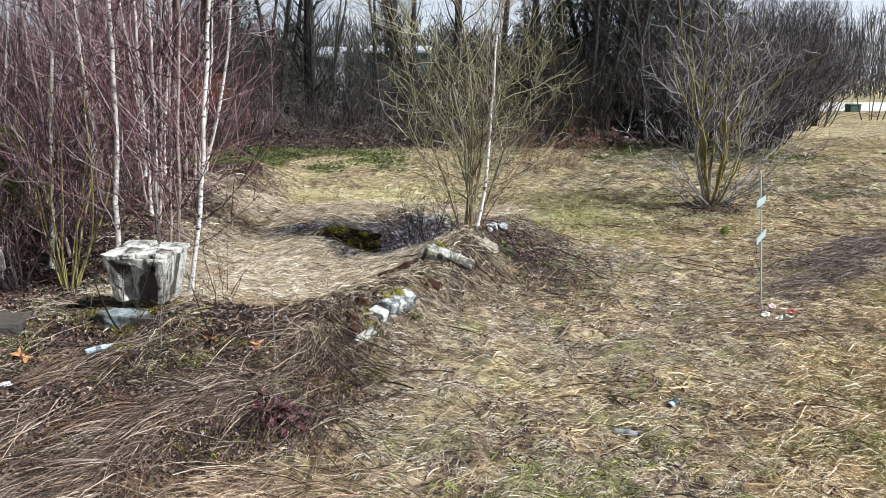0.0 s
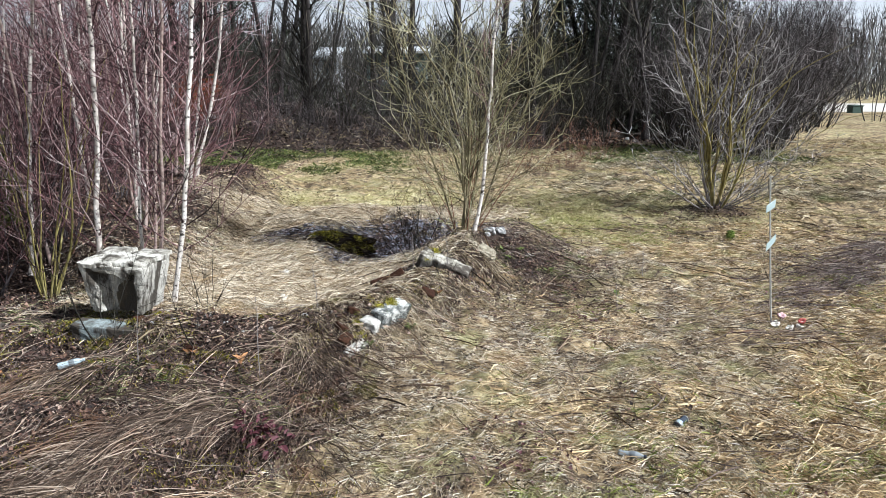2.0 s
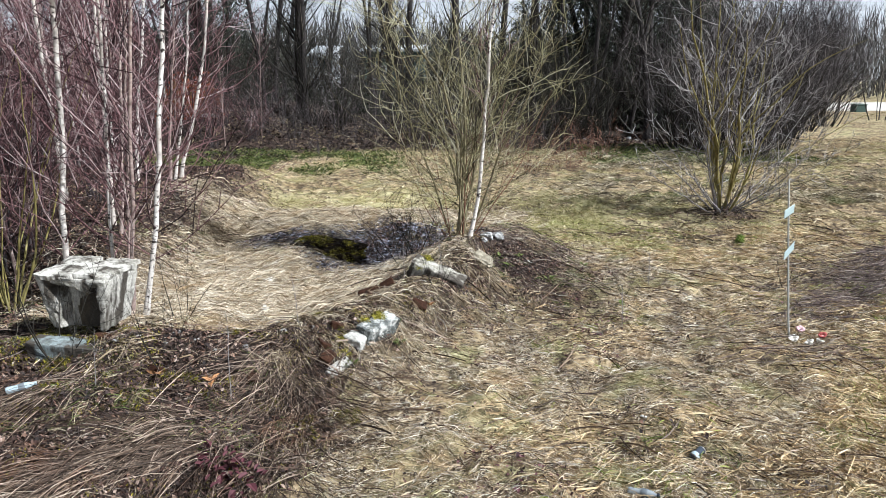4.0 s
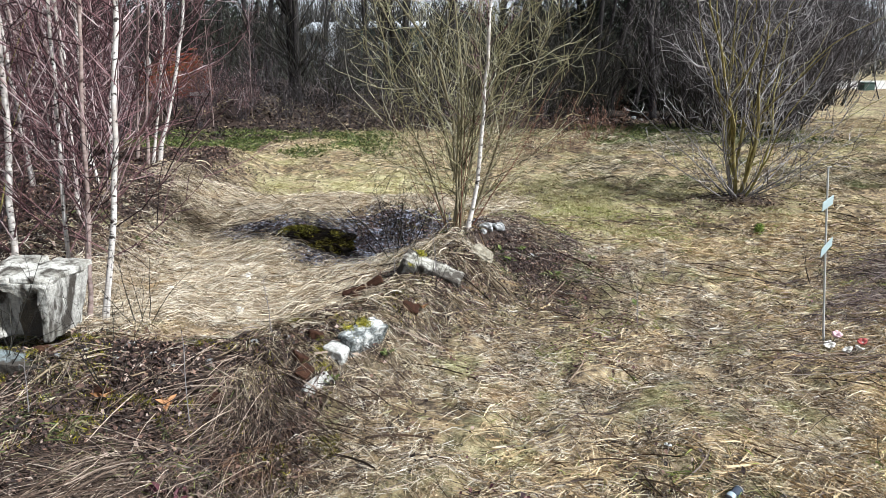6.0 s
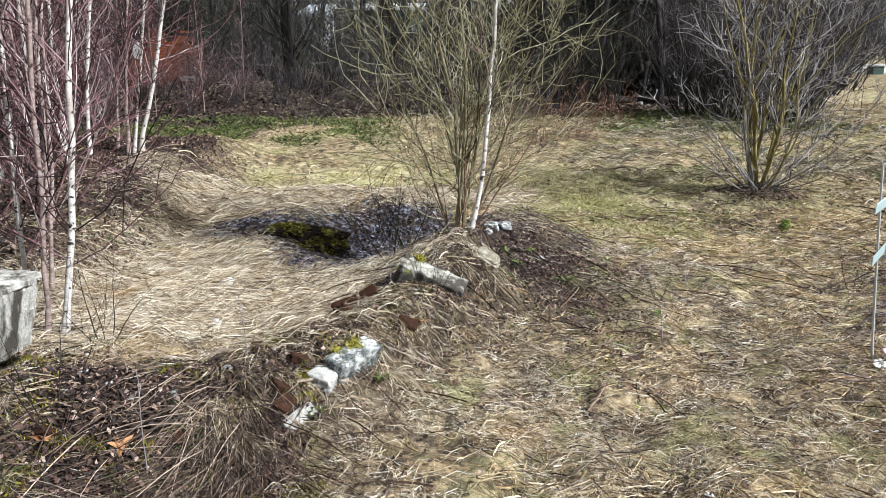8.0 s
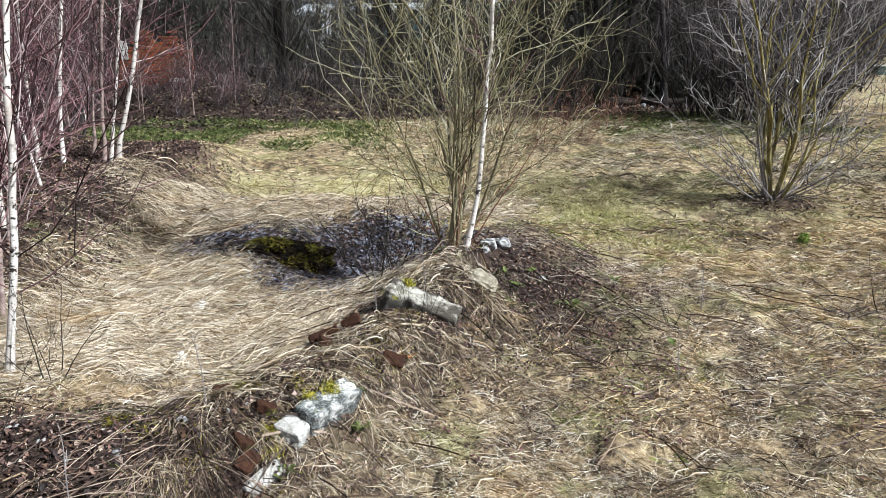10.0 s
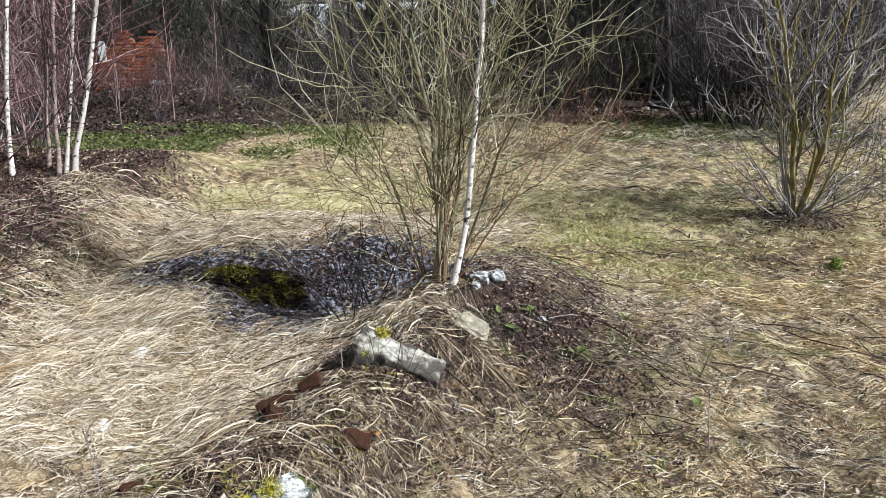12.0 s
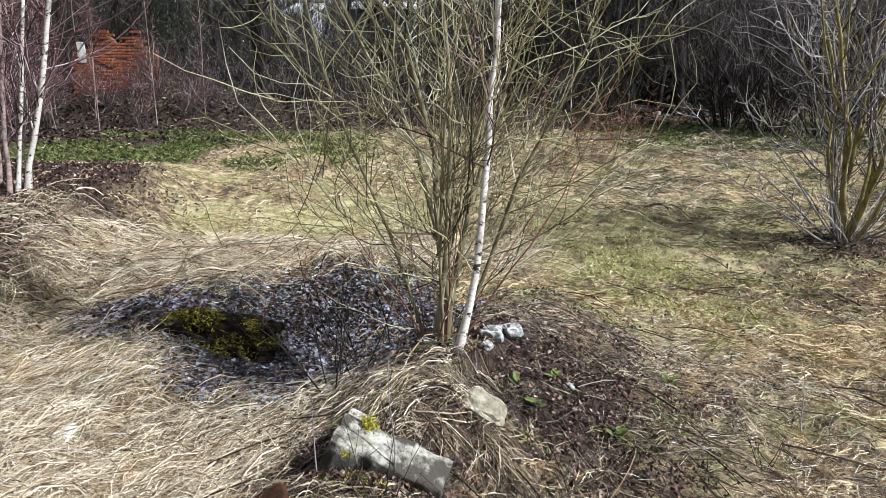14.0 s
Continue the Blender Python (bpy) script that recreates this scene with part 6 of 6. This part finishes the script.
def build_far():
    rng = np.random.RandomState(12)
    # logs and stones at the wood's edge
    for x, y, ln, r, rz in ((6.4, 26.4, 2.2, 0.14, 4), (5.4, 26.9, 1.6, 0.11, -8), (7.2, 26.9, 1.4, 0.1, 12)):
        t = Tubes(9)
        pts = branch(rng, (-ln / 2, 0, 0), (1, 0, 0), ln, 7, 0.03)
        t.add(pts, r * rng.uniform(0.8, 1.1, len(pts)))
        ob = tagged(new("log", t.mesh("log", M_LOG)), "dark rotten log at the edge of the wood", "log", "rotten logs")
        ob.matrix_basis = pose(x, y, hz(x, y) + r, 0, 0, rz)
    for _ in range(12):
        x, y = rng.uniform(4.4, 8.0), rng.uniform(25.6, 27.0)
        r = rng.uniform(0.03, 0.075)
        s = tagged(part("stone", lump((r * 1.4, r, r), rng.uniform(0, 9), 0.25, 2, 0.75), M_GREYSTONE, None), "pale stone in the leaf litter by the logs", "stone", "stones by the logs")
        s.matrix_basis = pose(x, y, hz(x, y) + r * 0.4, 0, 0, rng.uniform(0, 180))
    # shed and house behind the wood
    s = thing("shed", pose(-2.6, 46, hz(-2.6, 46)), "low greenish board shed with a pale roof behind the trees", "shed")
    part("wall", box((3.4, 3.0, 3.2)), M_WALL, s)
    part("roof", box((3.8, 3.8, 0.14)), M_ROOF, s, "pale sheet roof").matrix_basis = pose(0, 0, 3.25, 6, 0, 0)
    for x in (-0.9, 0.8):
        w = part("window", box((0.9, 0.06, 0.8)), M_WHITEWALL, s)
        w.matrix_basis = pose(x, -1.5, 1.5)
        part("pane", box((0.74, 0.04, 0.64)), M_GLASS, w).matrix_basis = pose(0, -0.03, 0.08)
    h = thing("house", pose(-7.6, 52, hz(-7.6, 52)), "small whitewashed house behind the trees", "house")
    part("wall", box((1.4, 4.0, 2.7)), M_WHITEWALL, h)
    part("roof", box((1.8, 4.6, 0.2)), M_ROOF, h).matrix_basis = pose(0, 0, 2.72, 8, 0, 0)
    w = part("window", box((0.8, 0.06, 0.9)), M_WALL, h)
    w.matrix_basis = pose(0.3, -2.0, 1.4)
    part("pane", box((0.6, 0.04, 0.7)), M_GLASS, w).matrix_basis = pose(0, -0.03, 0.1)
    # road, pole, bin, utility things
    xs = np.linspace(14, 150, 60)
    near, far = 49 + 0.03 * (xs - 14), 62 + 0.12 * (xs - 14)
    v, f = [], []
    for k, x in enumerate(xs):
        for y, dz in ((near[k] - 0.6, -0.05), (near[k], 0.07), ((near[k] + far[k]) / 2, 0.12), (far[k], 0.07), (far[k] + 0.6, -0.05)):
            v.append((x, y, float(height(x, y, False)) + dz))
    for k in range(len(xs) - 1):
        for j in range(4):
            a = k * 5 + j
            f.append((a, a + 5, a + 6, a + 1))
    tagged(new("road", raw_mesh("road", v, f, M_GRAVEL, True)), "pale gravel road beyond the meadow", "road", kind="structure")
    p = thing("utility_pole", pose(46.4, 84, hz(46.4, 84)), "pale wooden utility pole beside the road", "utility pole")
    t = Tubes(8)
    t.add(np.array([(0, 0, -0.3), (0, 0, 3.0), (0.05, 0, 6.6)]), np.array([0.17, 0.15, 0.12]))
    part_mesh("pole", t.mesh("pole", M_POLE), p)
    part("crossarm", box((1.3, 0.1, 0.1)), M_POLE, p).matrix_basis = pose(0.05, -0.15, 6.1)
    for x in (-0.5, 0.05, 0.6):
        part("insulator", lathe([(0.03, 0), (0.05, 0.03), (0.03, 0.1), (0.045, 0.13), (0.02, 0.17)], 8), M_WHITEWALL, p).matrix_basis = pose(x, -0.15, 6.2)
    b = thing("waste_bin", pose(25.4, 47.2, hz(25.4, 47.2), 0, 0, 12) @ Matrix.Scale(0.55, 4), "dark green metal bin beside the road", "bin")
    part("body", box((1.4, 0.9, 0.85), 0.05), M_BIN, b)
    part("lid", box((1.5, 1.0, 0.1), 0.03), M_BIN, b).matrix_basis = pose(0, 0, 0.85, 4, 0, 0)
    for x in (-0.55, 0.55):
        part("foot", box((0.1, 0.8, 0.12)), M_BIN, b).matrix_basis = pose(x, 0, -0.08)
    t = bush("alder_tree", standing(21.5, 38.0), "bare leaning alder with several dark trunks by the road", 81, 5, 8.0, 0.5, M_DARKBARK, M_MURKTWIG, "roadside alders", 0.03, 18, 4, 0.2, 0.3, 0.5, 0.1, 0.2, cut=(5, 3))
    for x, y, sc in ((25.5, 41.0, 0.9), (17.2, 36.0, 0.85), (15.0, 22.5, 0.8)):
        place_copy(t, x, y, rng.uniform(0, 360), sc)


def build_brick_ruin():
    """The leaning remains of a brick wall in the wood."""
    rng = np.random.RandomState(19)
    x0, y0 = -9.0, 25.0
    base = 0.62
    top = thing("brick_ruin", pose(x0, y0, base, 0, 0, 4), "ruined red brick wall with a broken edge in the wood", "brick ruin")
    shape = lambda u: 1.0 + 0.9 * math.sin(min(1, u / 0.75) * 1.5) - 0.35 * max(0, u - 1.4) + 0.15 * math.sin(9 * u)
    bm = bmesh.new()
    prof = [(u, max(0.15, shape(u) - 0.12)) for u in np.linspace(0.06, 2.1, 14)]
    lo = [[bm.verts.new((u, d, 0)) for d in (0.02, 0.36)] for u, z in prof]
    hi = [[bm.verts.new((u, d, z)) for d in (0.02, 0.36)] for u, z in prof]
    for k in range(len(prof) - 1):
        bm.faces.new((lo[k][0], lo[k + 1][0], hi[k + 1][0], hi[k][0]))
        bm.faces.new((lo[k + 1][1], lo[k][1], hi[k][1], hi[k + 1][1]))
        bm.faces.new((hi[k][0], hi[k + 1][0], hi[k + 1][1], hi[k][1]))
    for k in (0, -1):
        bm.faces.new((lo[k][0], hi[k][0], hi[k][1], lo[k][1]))
    part("core", bm, M_MORTAR, top)
    me = bpy.data.meshes.new("brick")
    b2 = box((0.245, 0.12, 0.062), 0.006)
    b2.to_mesh(me)
    b2.free()
    me.materials.append(M_BRICK)
    for row in range(27):
        z = 0.02 + row * 0.075
        for col in range(9):
            u = col * 0.258 + (0.129 if row % 2 else 0) + 0.1
            if u > 2.15 or z > shape(u) + rng.normal(0, 0.06) or (1.55 < u < 1.95 and 0.75 < z < 1.25) or rng.rand() < 0.03:
                continue
            part_mesh("brick", me, top).matrix_basis = pose(u, 0.05 + rng.normal(0, 0.008), z, rng.normal(0, 1.5), rng.normal(0, 1.0), rng.normal(0, 1.5))
    part("lintel", chipped_box((0.55, 0.16, 0.12), 3, 4, 0.02, 0.02), M_PALE, top, "pale stone sill").matrix_basis = pose(1.75, 0.0, 0.62)
    part("plaster", chipped_box((0.2, 0.05, 0.5), 4, 4, 0.03, 0.01), M_PALE, top, "flaking pale plaster").matrix_basis = pose(0.3, -0.02, 1.25)


build_far()
build_brick_ruin()
